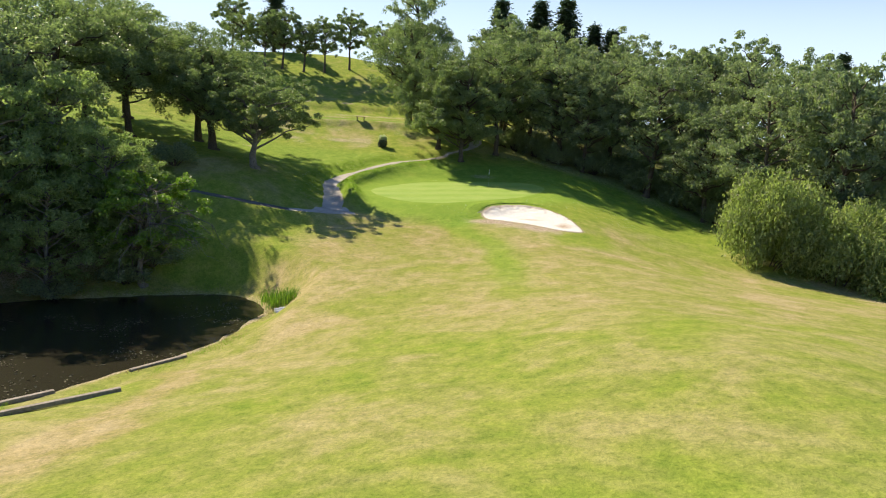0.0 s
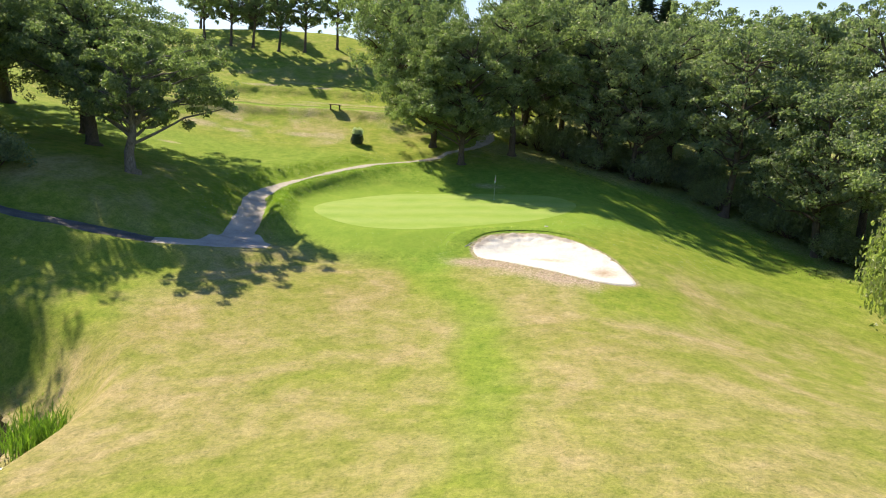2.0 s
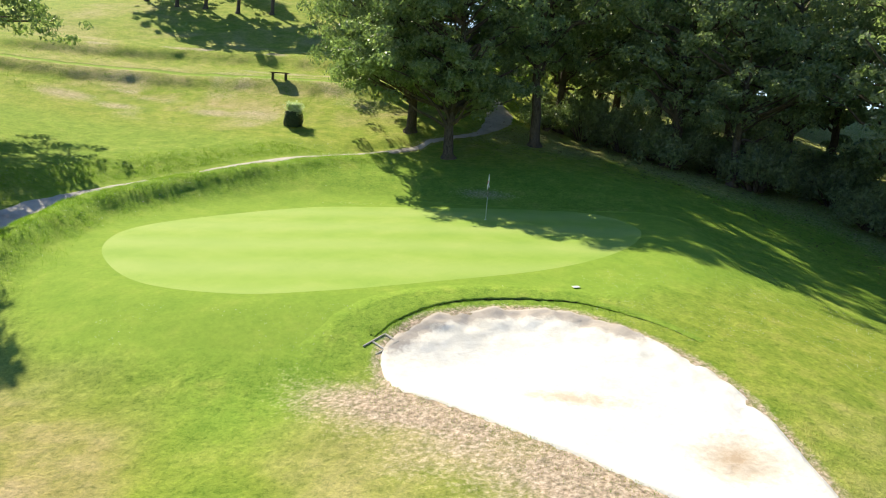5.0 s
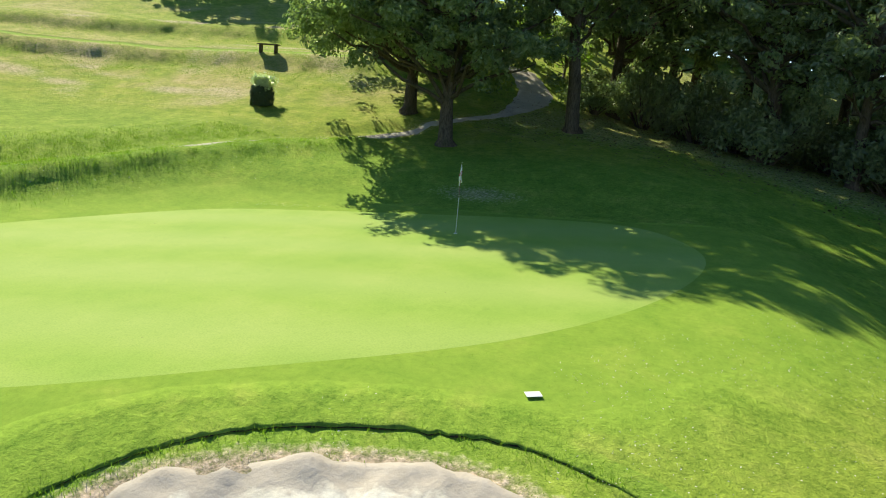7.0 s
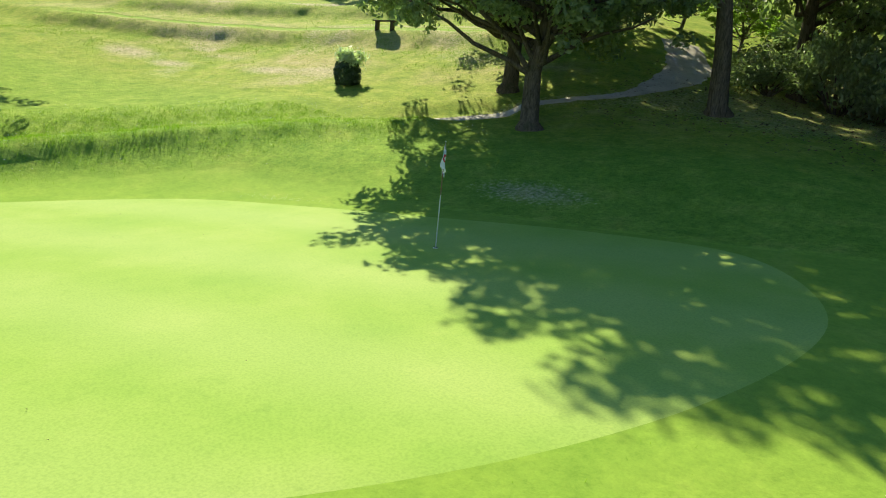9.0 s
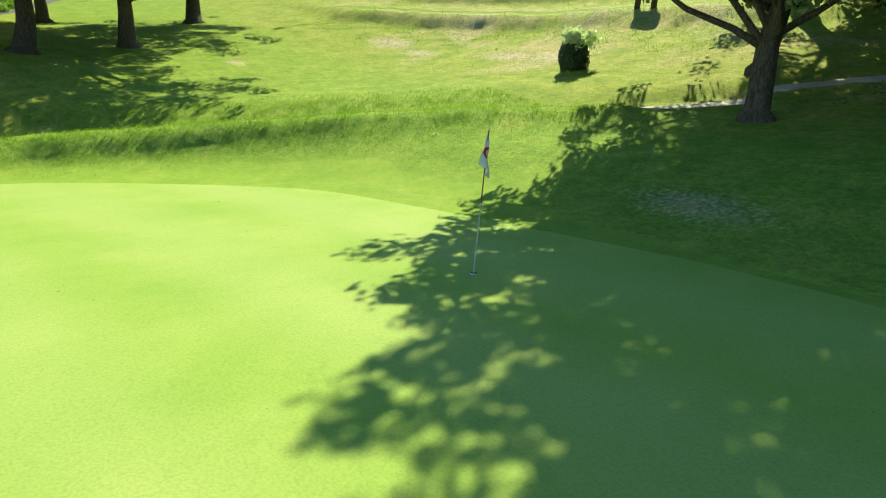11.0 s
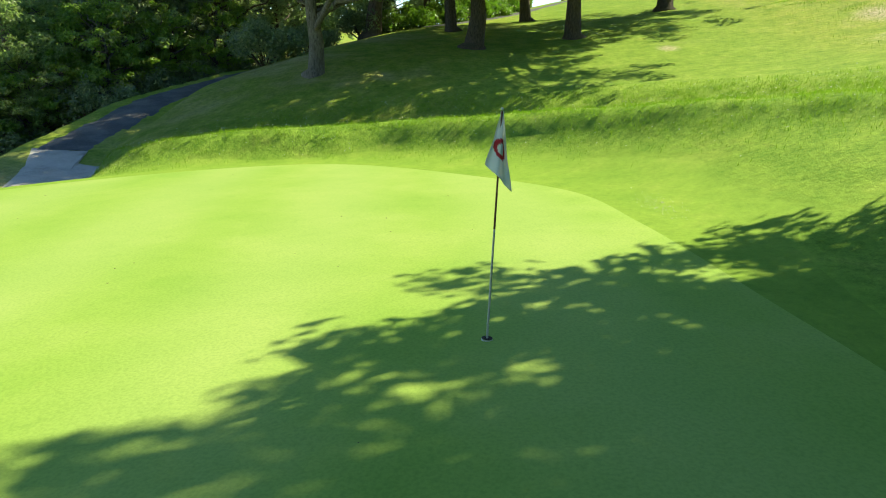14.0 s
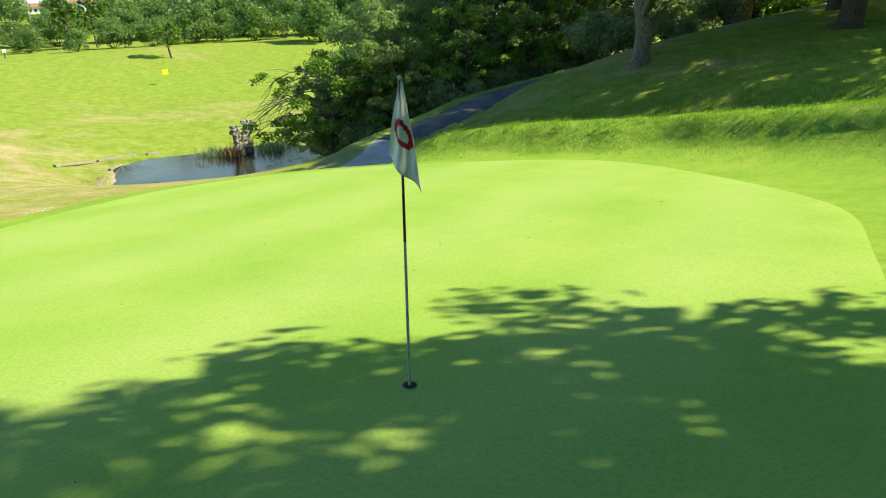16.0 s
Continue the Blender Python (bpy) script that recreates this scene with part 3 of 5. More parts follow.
FOREST = closed_curve([(-1, 106), (6, 104), (13, 101), (20, 97), (27, 90), (32, 78), (40, 68), (60, 60), (140, 60), (140, 170), (20, 150), (6, 128)], 6)
THICKET = closed_curve([(-20, 60.5), (-24, 65.8), (-36, 66.3), (-60, 65), (-100, 70), (-100, 40), (-60, 36), (-40, 44), (-30, 54)], 6)
d_forest, d_thick = line_distance(FOREST, fx, fy), line_distance(THICKET, fx, fy)
dry = smooth(fy, 30, 44) * (1 - smooth(fy, 70, 82)) * 0.52 + 0.34 * (1 - smooth(fy, 30, 44)) * smooth(fy, 12, 20)
dry = dry * (1 - 0.8 * (1 - smooth(fx, -28, -17)) * (1 - smooth(fy, 44, 54)))
hill_side = smooth(fx, -55, -40) * (1 - smooth(fx, -6, 2))
swath = np.exp(-((fx - np.interp(fy, [40, 62, 69, 76], [5.0, 4.8, 2.4, 0.5]) + 0.6 * bumps(fx, fy, 5.0, 58)) / 1.9) ** 2) * smooth(fy, 36, 56) * (1 - smooth(fy, 74, 79))
for px, py, rx, ry, amount in ((-4.5, 66.5, 4.5, 5.0, 0.30), (0.4, 69.3, 1.6, 2.6, 0.34), (-11.5, 60.5, 4.0, 2.6, 0.30), (7.4, 62.0, 3.0, 4.0, 0.14), (12.0, 59.0, 4.0, 2.8, 0.12), (11.5, 71.0, 7.0, 6.0, -0.3), (17.6, 70.0, 1.0, 5.0, 0.22), (2.6, 65.5, 0.8, 2.2, 0.2), (13.6, 66.6, 3.0, 2.8, -0.5)):
    dry = dry + amount * np.exp(-((fx - px) / rx) ** 2 - ((fy - py) / ry) ** 2)
dry = np.clip(dry, 0, 1)
dry = dry * (1 - 0.85 * swath) + 0.24 * smooth(fy, 103, 110) * (1 - smooth(fy, 136, 150)) * hill_side + 0.08
dry = dry * (1 - 0.75 * (1 - smooth(fx, -16, -10)) * smooth(fy, 56, 63) * (1 - smooth(fy, 71, 76)))
lush = 0.3 * (1 - smooth(fx, -15, -11)) * smooth(fy, 62, 66) * (1 - smooth(fy, 71, 76)) + np.clip(1 - np.abs(d_green - 1.5) / 6.0, 0, 1) * 0.9 + 0.6 * smooth(fy, 82, 92) * (1 - smooth(fy, 100, 107)) + 0.35 * smooth(fx, 14, 22) * smooth(fy, 60, 75) + 0.30 * (1 - smooth(fy, 14, 26)) + 0.45 * swath
bare = np.clip(smooth(-d_forest + 1.5 * bumps(fx, fy, 3.0, 19), -1.0, 6.0) * 0.42 + smooth(-d_thick, -0.5, 3.0) * 0.6, 0, 0.62)
south = np.exp(-(d_bunk / 2.3) ** 2) * (d_bunk > 0) * smooth(-(fx * 0.25 + fy), -75.8, -74.2) * (1 - smooth(fx, 10.6, 12.6))
bare = np.maximum(bare, (0.95 + 0.45 * bumps(fx, fy, 1.3, 99)) * south)
bare = np.maximum(bare, 0.8 * np.exp(-(d_bunk / 0.35) ** 2))
bare = np.maximum(bare, 0.42 * np.exp(-(d_path / 1.2) ** 2))
bare = np.maximum(bare, (0.46 + 0.2 * smooth(fx + fy, 14, 20) * (1 - smooth(fy, 50, 55))) * smooth(-d_pond, -0.7 + 0.6 * bumps(fx, fy, 2.2, 97), 0.3))
hill = smooth(fx, -50, -34) * (1 - smooth(fx, -9, -2))
low_t, high_t = fy - terrace(fx, 0), fy - terrace(fx, 1)
scruff = 0.5 + 0.5 * bumps(fx, fy, 2.6, 17)
crumb = 0.5 + 0.5 * bumps(fx, fy, 0.9, 18)
bare = np.maximum(bare, hill * 0.62 * np.exp(-((high_t - 0.6) / 0.9) ** 2) * smooth(scruff, 0.3, 0.7) * (0.7 + 0.5 * crumb))
bare = np.maximum(bare, hill * 0.58 * np.exp(-((low_t - 3.2) / 1.3) ** 2) * smooth(fx, -24, -18) * (0.6 + 0.6 * crumb))
bare = np.maximum(bare, hill * 0.50 * np.exp(-((low_t + 3.6) / 2.4) ** 2) * smooth(fx, -31, -25) * smooth(scruff, 0.35, 0.75) * (0.6 + 0.7 * crumb))
for px, py, pr in ((-28.5, 107.4, 3.4), (-24.0, 107.0, 2.4), (-16.8, 108.0, 2.6), (-14.0, 108.6, 2.4), (-27.0, 97.0, 1.6), (-9.0, 97.0, 1.0)):
    bare = np.maximum(bare, 0.62 * np.exp(-((fx - px) / pr) ** 2 - ((fy - py) / (0.45 * pr)) ** 2))
bare = np.maximum(bare, 0.5 * np.exp(-((fx - 4.6) / 2.4) ** 2 - ((fy - 96.7) / 0.9) ** 2))
dry = dry + 0.30 * np.exp(-((fx + 26) / 10) ** 2 - ((fy - 80) / 5) ** 2) + 0.22 * np.exp(-((fx + 20) / 9) ** 2 - ((fy - 109) / 5) ** 2) * (bumps(fx, fy, 4.0, 23) > -0.2)
worn = smooth(bumps(fx, fy, 4.5, 33), -0.1, 0.5) * smooth(fy, 101, 106) * (1 - smooth(fy, 116, 119)) * smooth(fx, -34, -26) * (1 - smooth(fx, -6, 0))
bare = np.maximum(bare, 0.42 * worn + 0.12 * worn * bumps(fx, fy, 1.1, 35))
mown = 1 - smooth(d_green + 0.9 * bumps(fx, fy, 4.0, 57) + 0.4 * bumps(fx, fy, 1.5, 59), 0.6, 6.0)
mown = mown * (1 - np.exp(-(np.maximum(line_distance(BANK, fx, fy, False) - 0.3, 0) / 0.8) ** 2)) * (1 - smooth(fy, 94.4, 95.4) * smooth(fx, 0, 2)) * smooth(d_bunk, 1.0, 2.4)
lane = open_curve([(-12.0, 26.0), (-16.4, 19.1), (-19.0, 15.5), (-24.2, 12.1), (-31.8, 9.5), (-38.8, 10.0), (-44.9, 15.6), (-52, 22)])
lower_lane = open_curve([(-16.0, 20.0), (-14.1, 25.7), (-12.9, 31.7), (-13.0, 34.6), (-14.7, 36.4)])
d_lane = np.minimum(line_distance(lane, fx, fy, False), 1.3 * line_distance(lower_lane, fx, fy, False))
dry = dry + 0.55 * np.exp(-(d_lane / 1.1) ** 2)
far_green = np.exp(-((fx + 52) / 11) ** 2 - ((fy + 10) / 14) ** 2)
mown = np.maximum(mown, 0.44 * smooth(far_green, 0.25, 0.7))
dry = dry + 0.30 * smooth(bumps(fx, fy, 17.0, 64) + 0.4 * bumps(fx, fy, 6.0, 65), 0.0, 0.6) * (1 - smooth(fy, 8, 22)) * (1 - smooth(fx, -24, -12))
mown = np.maximum(mown, 0.85 * hill * np.exp(-((low_t - 0.5) / 0.45) ** 2))
col = ground_me.color_attributes.new("turf", 'FLOAT_COLOR', 'POINT')
col.data.foreach_set("color", np.stack([dry, lush, bare, mown], 1).ravel().astype(np.float32))
tagged(new("ground", ground_me), "rolling golf course turf, dry straw-coloured patches on green", "ground", kind="structure")


def sheet(name, edge, material, lift, rings=10, smooth_lift=0.0, label="", category="", height=None):
    """A sheet that fills a closed line and lies on the ground."""
    c = edge.mean(0)
    V, F, n = [], [], len(edge)
    for r in range(rings + 1):
        u = 1 - r / (rings + 0.001)
        P = c + (edge - c) * u
        V.append(np.column_stack([P, (height or land)(P[:, 0], P[:, 1]) + (lift * min(1.0, 0.35 + r) if r else -smooth_lift)]))
    for r in range(rings):
        for k in range(n):
            j = (k + 1) % n
            F.append((r * n + k, r * n + j, (r + 1) * n + j, (r + 1) * n + k))
    F.append(tuple(rings * n + k for k in range(n)))
    return tagged(new(name, mesh_of(name, np.vstack(V), F, material)), label, category, kind="structure")


sheet("putting_green", GREEN_EDGE, GREEN, 0.007, 40, label="smooth closely mown pale green putting surface", category="putting green")
def sand_height(x, y):
    """Smooth sand, broken and clodded where it climbs the back face."""
    d = line_distance(BUNKER_EDGE, x, y)
    k = smooth(d, -1.9, -0.4) * smooth(y + 0.35 * x, 76.5, 78.5)
    return land(x, y) + 0.22 * smooth(-d, 0.05, 0.5) + k * (0.07 * bumps(x, y, 0.55, 51) + 0.06 * bumps(x, y, 0.24, 52)) + 0.015 * bumps(x, y, 0.5, 53)


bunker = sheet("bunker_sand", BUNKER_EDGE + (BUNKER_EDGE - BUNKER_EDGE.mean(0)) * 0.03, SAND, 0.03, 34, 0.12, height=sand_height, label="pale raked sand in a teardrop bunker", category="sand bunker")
bv = np.array([v.co for v in bunker.data.vertices])
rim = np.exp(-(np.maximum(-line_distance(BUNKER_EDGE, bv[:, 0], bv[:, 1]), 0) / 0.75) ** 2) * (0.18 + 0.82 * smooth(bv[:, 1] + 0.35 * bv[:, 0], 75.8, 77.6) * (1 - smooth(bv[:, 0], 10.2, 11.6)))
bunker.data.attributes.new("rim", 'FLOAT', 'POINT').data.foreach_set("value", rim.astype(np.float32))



def ribbon(name, line, width, material, label, category, lift=0.03, wobble=0.15, seed=3):
    """A path laid along a line on the ground, with uneven edges and some thickness."""
    rng = np.random.RandomState(seed)
    T = np.gradient(line, axis=0)
    T /= np.linalg.norm(T, axis=1)[:, None]
    N = np.column_stack([-T[:, 1], T[:, 0]])
    w = np.interp(np.linspace(0, 1, len(line)), np.linspace(0, 1, len(width)), width)
    cols = np.linspace(-1, 1, 9)
    edge = rng.normal(0, wobble, (len(line), 2))
    V = []
    for c in cols:
        off = c * w / 2 + (edge[:, 0] if c < 0 else edge[:, 1]) * abs(c)
        P = line + N * off[:, None]
        V.append(np.column_stack([P, land(P[:, 0], P[:, 1]) + (lift if abs(c) < 0.99 else -0.03)]))
    V = np.stack(V, 1)
    n = len(line)
    F = [(i * 9 + k, i * 9 + k + 1, (i + 1) * 9 + k + 1, (i + 1) * 9 + k) for i in range(n - 1) for k in range(8)]
    return tagged(new(name, mesh_of(name, V.reshape(-1, 3), F, material)), label, category, kind="structure")


ribbon("path", PATH_UP, [3.2, 2.6, 2.2, 1.8, 1.5, 1.3, 1.1, 0.8, 0.7, 0.6, 0.8, 2.0, 2.6, 2.4], PATH_PALE, "pale worn gravel cart path curving uphill past the green", "path", 0.035, 0.05)
ribbon("asphalt_path", PATH_WEST[19:], [2.5, 2.4, 2.3, 2.3], PATH_DARK, "dark grey asphalt cart path below shading trees", "path", 0.03, 0.05)
ribbon("road", ROAD_TOP, [2.4, 2.4], PATH_DARK, "grey asphalt lane climbing away over the grass", "path", 0.03, 0.03)
corners = np.array([(-9.4, 73.2), (-9.6, 74.8), (-10.6, 76.0), (-11.9, 76.6), (-13.9, 75.0), (-14.3, 72.8), (-16.3, 71.9), (-15.8, 69.6), (-13.3, 71.2)])
pad = np.vstack([corners[k] + (corners[(k + 1) % 9] - corners[k]) * np.linspace(0, 1, 8)[:-1, None] for k in range(9)])
sheet("path_apron", pad, PATH_PALE, 0.06, 6, label="pale concrete apron where two cart paths meet", category="path")


def water_material():
    n = Nodes("pond_water")
    p = n.pos()
    f = n.noise(p, 2.5, 3, 0.5)
    return n.finish((0.026, 0.024, 0.014), 0.16, f, 0.15, 0.03, 0.25)


W = POND_EDGE + (POND_EDGE - POND_EDGE.mean(0)) * 0.03
sheet("pond_water", W, water_material(), 0.0, 3, label="dark still pond water with floating weed", category="pond", height=lambda x, y: np.full(len(x), WATER))

# ---------------------------------------------------------------- trees
PROTO["shade"] = (oak_tree("oak_tree", 11, 15, 6.3, 2.4, 0.32, 290, 50000, 0.235, OAK, BARK, 0.0, 0.8, 34,
                           [(-4.7, -2.8, 4.4), (-3.2, -4.5, 4.9), (-3.8, -3.9, 6.0), (-5.6, -1.4, 5.2), (-3.1, -3.2, 8.6), (-3.8, -1.8, 10.2), (-2.2, -2.2, 12.6), (-6.0, 0.2, 5.2), (-6.4, 0.8, 6.8), (-4.2, -3.3, 4.9), (-4.1, -2.3, 7.0), (-3.3, -3.2, 10.5), (-2.8, -2.6, 12.0), (0.6, -3.2, 3.9), (2.8, -2.2, 3.8), (-1.6, -2.6, 4.0), (3.8, 0.6, 4.0)]), False)
PROTO["bank"] = (oak_tree("oak_tree", 23, 15, 8.4, 2.6, 0.45, 250, 42000, 0.24, OAK, BARK, 0.0, 1.6, 36,
                          [(-6.6, -1.0, 3.8), (-4.4, -4.2, 3.0), (-1.4, -5.2, 3.0), (2.0, -5.0, 3.2), (-8.0, 1.6, 5.0), (-8.6, -0.6, 7.0), (-7.0, 2.0, 9.0)]), False)
PROTO["oak_a"] = (oak_tree("oak_tree", 13, 15, 8.2, 3.0, 0.50, 200, 30000, 0.26, OAK, BARK, 0.0, 0.8, 36), False)
PROTO["oak_c"] = (oak_tree("oak_tree", 37, 15, 7.6, 2.6, 0.32, 160, 25000, 0.24), False)
PROTO["old"] = (oak_tree("oak_tree", 29, 10.8, 5.6, 2.6, 0.38, 140, 30000, 0.22, OAK, BARK_PALE, 0.0, 1.2, 26,
                         [(3.8, 4.0, 9.4), (3.8, 4.0, 6.4), (4.8, 3.1, 8.0), (2.5, 5.2, 8.4), (5.4, 3.8, 5.2)]), False)
PROTO["spread"] = (oak_tree("oak_tree", 31, 15, 8.6, 3.2, 0.46, 220, 42000, 0.25, OAK, BARK, 0.0, 0.9, 36,
                            [(5.9, 6.1, 6.4), (3.9, 8.0, 8.0), (7.9, 4.2, 7.6), (5.5, 5.8, 10.0), (6.8, 6.6, 8.4), (8.6, 5.6, 6.0)]), False)
PROTO["sparse"] = (oak_tree("pond_tree", 59, 12, 6.0, 2.0, 0.26, 70, 11000, 0.26, BRIGHT, BARK_PALE, 0.05, 1.5), False)
PROTO["wood_a"] = (oak_tree("woodland_tree", 41, 16, 6.6, 1.8, 0.32, 170, 15000, 0.27, WOOD_LEAF, None, 0.0, 1.0), False)
PROTO["wood_b"] = (oak_tree("woodland_tree", 53, 16, 6.2, 1.2, 0.28, 160, 14500, 0.27, WOOD_LEAF, None, 0.0, 1.0), False)
PROTO["wood_c"] = (oak_tree("woodland_tree", 67, 16, 6.2, 2.0, 0.30, 160, 14500, 0.27, WOOD_LEAF, None, 0.0, 1.0), False)
PROTO["pale"] = (oak_tree("waterside_tree", 47, 15, 6.4, 0.2, 0.28, 170, 21000, 0.25, WILLOW_TREE, BARK_PALE, 0.0, 1.2, 34), False)
PROTO["back_a"] = (oak_tree("woodland_tree", 83, 16, 6.6, 0.2, 0.30, 110, 10000, 0.40, WOOD_LEAF), False)
PROTO["back_b"] = (oak_tree("woodland_tree", 97, 16, 6.2, 0.2, 0.30, 110, 9500, 0.40, WOOD_LEAF), False)
PROTO["slim"] = (oak_tree("oak_tree", 101, 10, 4.6, 2.0, 0.22, 80, 6500, 0.34, OAK), False)
PROTO["far"] = (bush_plant("distant_tree", 19, 5.0, 10.0, 2800, 0.62, FAR_LEAF), False)
PROTO["hedge"] = (bush_plant("hedge_bush", 15, 2.2, 2.0, 4200, 0.22, BRIGHT), False)
PROTO["light"] = (oak_tree("young_tree", 79, 8.0, 3.6, 0.5, 0.12, 90, 9000, 0.22, LIGHT_LEAF, BARK_PALE, 0.0, 1.0), False)
PROTO["fir"] = (conifer_tree("conifer_tree", 5), False)
PROTO["bush"] = (bush_plant("bush", 3, 2.6, 3.4, 3800, 0.25), False)
PROTO["willow"] = (bush_plant("willow_bush", 9, 4.5, 7.0, 15000, 0.26, WILLOW, 0.2), False)
PROTO["small"] = (oak_tree("small_tree", 71, 7, 2.6, 1.4, 0.14, 40, 3500, 0.36, BRIGHT), False)

# oaks beside the green
big = "broad dark green oak casting shade over the putting green"
plant("shade", 1.6, 102.6, 1.0, 1.0, 0, big, "oak tree", "oaks by the green")
plant("bank", -1.9, 107.6, 0.72, 1.12, 0, "tall leafy oak on the bank behind the green", "oak tree", "oaks by the green")
plant("oak_a", -7.0, 116.5, 1.0, 1.12, 20, "broad leafy oak at the top of the bank", "oak tree", "oaks by the green")
plant("oak_c", 6.9, 108.1, 1.1, 1.2, 140, "tall oak with a bare straight lower trunk beside the path", "oak tree", "oaks by the green")
# oaks on the lawn west of the green
lawn = "spreading oak standing on the shaded lawn"
old = plant("old", -22.0, 80.1, 1.0, 1.0, 0, "old oak with a hollow pale trunk on the shaded lawn", "oak tree", "oaks on the lawn")
# a near-black bump on the bark paints the shade inside the trunk's hollow
bm = bmesh.new()
bmesh.ops.create_uvsphere(bm, u_segments=14, v_segments=10, radius=1.0)
bmesh.ops.scale(bm, vec=(0.2, 0.12, 0.66), verts=bm.verts)
for v in bm.verts:
    v.co.y += 0.03 * math.sin(v.co.z * 6)
stem = np.array([v.co for v in old.children[0].data.vertices])
stem = stem[(stem[:, 2] > -0.1) & (stem[:, 2] < 2.6) & (np.hypot(stem[:, 0], stem[:, 1]) < 0.9)]
core = stem.mean(0)
girth = float(np.hypot(stem[:, 0] - core[0], stem[:, 1] - core[1]).mean())
bmesh.ops.transform(bm, matrix=pose(core[0] + girth * 1.04, core[1] + girth * 0.3, 0.9, 0, -4, 16), verts=bm.verts)
part("hollow", bm, plain("hollow_shade", (0.012, 0.010, 0.008), 0.95, 4.0, 0.3), old, "near-black bump painted as the shaded hollow in the trunk")
plant("sparse", -24.6, 57.1, 1.0, 0.88, 40, "sparse pale-barked tree leaning over the pond", "tree", "thicket by the pond")
br = np.random.RandomState(77)
tree = PROTO["sparse"][0]
toward = pose(0, 0, 0, 0, 0, -40) @ Vector((0.41, -0.91, 0))
for k in range(16):
    w = br.normal(0, 0.5)
    u = Vector((toward.x * math.cos(w) - toward.y * math.sin(w), toward.x * math.sin(w) + toward.y * math.cos(w), 0))
    z0, L = br.uniform(4.0, 9.0), br.uniform(4.0, 7.5)
    arc = [u * (L * f) + Vector((br.normal(0, 0.15), br.normal(0, 0.15), z0 + 0.25 * L * f - 0.55 * L * f ** 3)) for f in (0.08, 0.3, 0.55, 0.8, 1.0)]
    wood = [tube([tuple(a) for a in arc], [0.07, 0.055, 0.04, 0.025, 0.012], 5, k)]
    for j in range(5):
        b0 = arc[2 + j % 3]
        side = Vector((br.normal(0, 0.6), br.normal(0, 0.6), br.uniform(-0.9, 0.5)))
        wood.append(tube([tuple(b0), tuple(b0 + side * 0.6 + u * 0.3), tuple(b0 + side * 1.2 + u * 0.8 + Vector((0, 0, -0.3)))], [0.025, 0.018, 0.007], 4, j))
    V, F = merged(wood)
    under(tree, "bough", mesh_of("bough", V, F, BARK_PALE), "pale bare drooping bough")
for k, (x, y, q) in enumerate([(-31.0, 63.6, 1.1), (-35.0, 65.2, 0.9), (-27.5, 62.4, 0.7), (-40.5, 66.0, 1.0)]):
    plant("light", x, y, q, q, 70 * k, "light yellow-green young tree at the thicket's edge", "tree", "thicket by the pond")
for k, (x, y, q, h) in enumerate([(-29.0, 86.9, 1.0, 0.86), (-38.0, 84.5, 1.2, 1.06), (-32.8, 92.4, 1.0, 1.0), (-43.5, 77.5, 1.25, 1.08), (-46.0, 89.0, 1.2, 1.15), (-45.0, 99.0, 1.1, 1.05)]):
    plant(("oak_a", "oak_c", "spread", "oak_a", "oak_c", "oak_a")[k], x, y, q, h, (40, 123, 0, 289, 200, 77)[k], lawn, "oak tree", "oaks on the lawn")

# woodland east of the green
rng = np.random.RandomState(4)
east = [(15.5, 109.0), (20.5, 105.5), (27.5, 100), (33.5, 92.5), (38, 84), (17, 116), (25.5, 112), (33.5, 106), (40.5, 97.5), (46.5, 88), (8.0, 117.5), (-6.5, 121.5),
        (10, 121.5), (20, 122.5), (30, 118.5), (39.5, 111.5), (48.5, 102.5), (55, 92), (44, 80), (52, 81), (9, 129), (14, 131), (25, 129), (36, 124), (47, 116), (57, 107), (64, 96), (61, 84), (70, 104),
        (12, 126), (32, 135), (46, 129), (60, 119), (8, 135)]
for k, (x, y) in enumerate(east):
    x, y = x + rng.uniform(-0.8, 0.8), y + rng.uniform(-0.8, 0.8)
    kind = ("wood_a", "wood_b", "wood_c")[k % 3] if k < 12 else ("back_a", "back_b")[k % 2]
    plant(kind, x, y, rng.uniform(0.95, 1.25), (rng.uniform(1.0, 1.22) if k < 5 else rng.uniform(1.2, 1.42)) + (0.14 if x > 36 else 0.0), rng.uniform(0, 360),
          "dense dark green woodland tree among its neighbours", "tree", "woodland east of the green")
for k, (x, y) in enumerate([(16.5, 108.5), (21.5, 106), (27.0, 102.0), (31.5, 97.0), (35, 91.0), (37.5, 85.5), (39, 80.5), (22, 107), (28, 101), (33, 96), (7.5, 115.5), (12.5, 117.5), (15.5, 112.5), (-2.5, 116.5), (8, 120.5), (16, 120), (19, 118), (24, 117), (29, 112.5), (34, 108), (37, 101), (21, 111.5), (27, 107), (31, 103), (35.5, 91)]):
    plant("bush", x, y, rng.uniform(0.8, 1.2), rng.uniform(0.7, 1.1), rng.uniform(0, 360), "tangled green undergrowth at the woodland edge", "bush", "woodland undergrowth")
for k, (x, y) in enumerate([(10.5, 116.0), (13.5, 114.0), (16.8, 112.2), (20, 110.5), (23.2, 108.8), (26.2, 106), (29.2, 103), (32.4, 99.5), (35, 95), (37.4, 90.2)]):
    plant("bush", x, y, rng.uniform(0.8, 1.3), rng.uniform(0.6, 1.4), rng.uniform(0, 360), "tall tangled green thicket under the woodland trees", "bush", "woodland undergrowth")
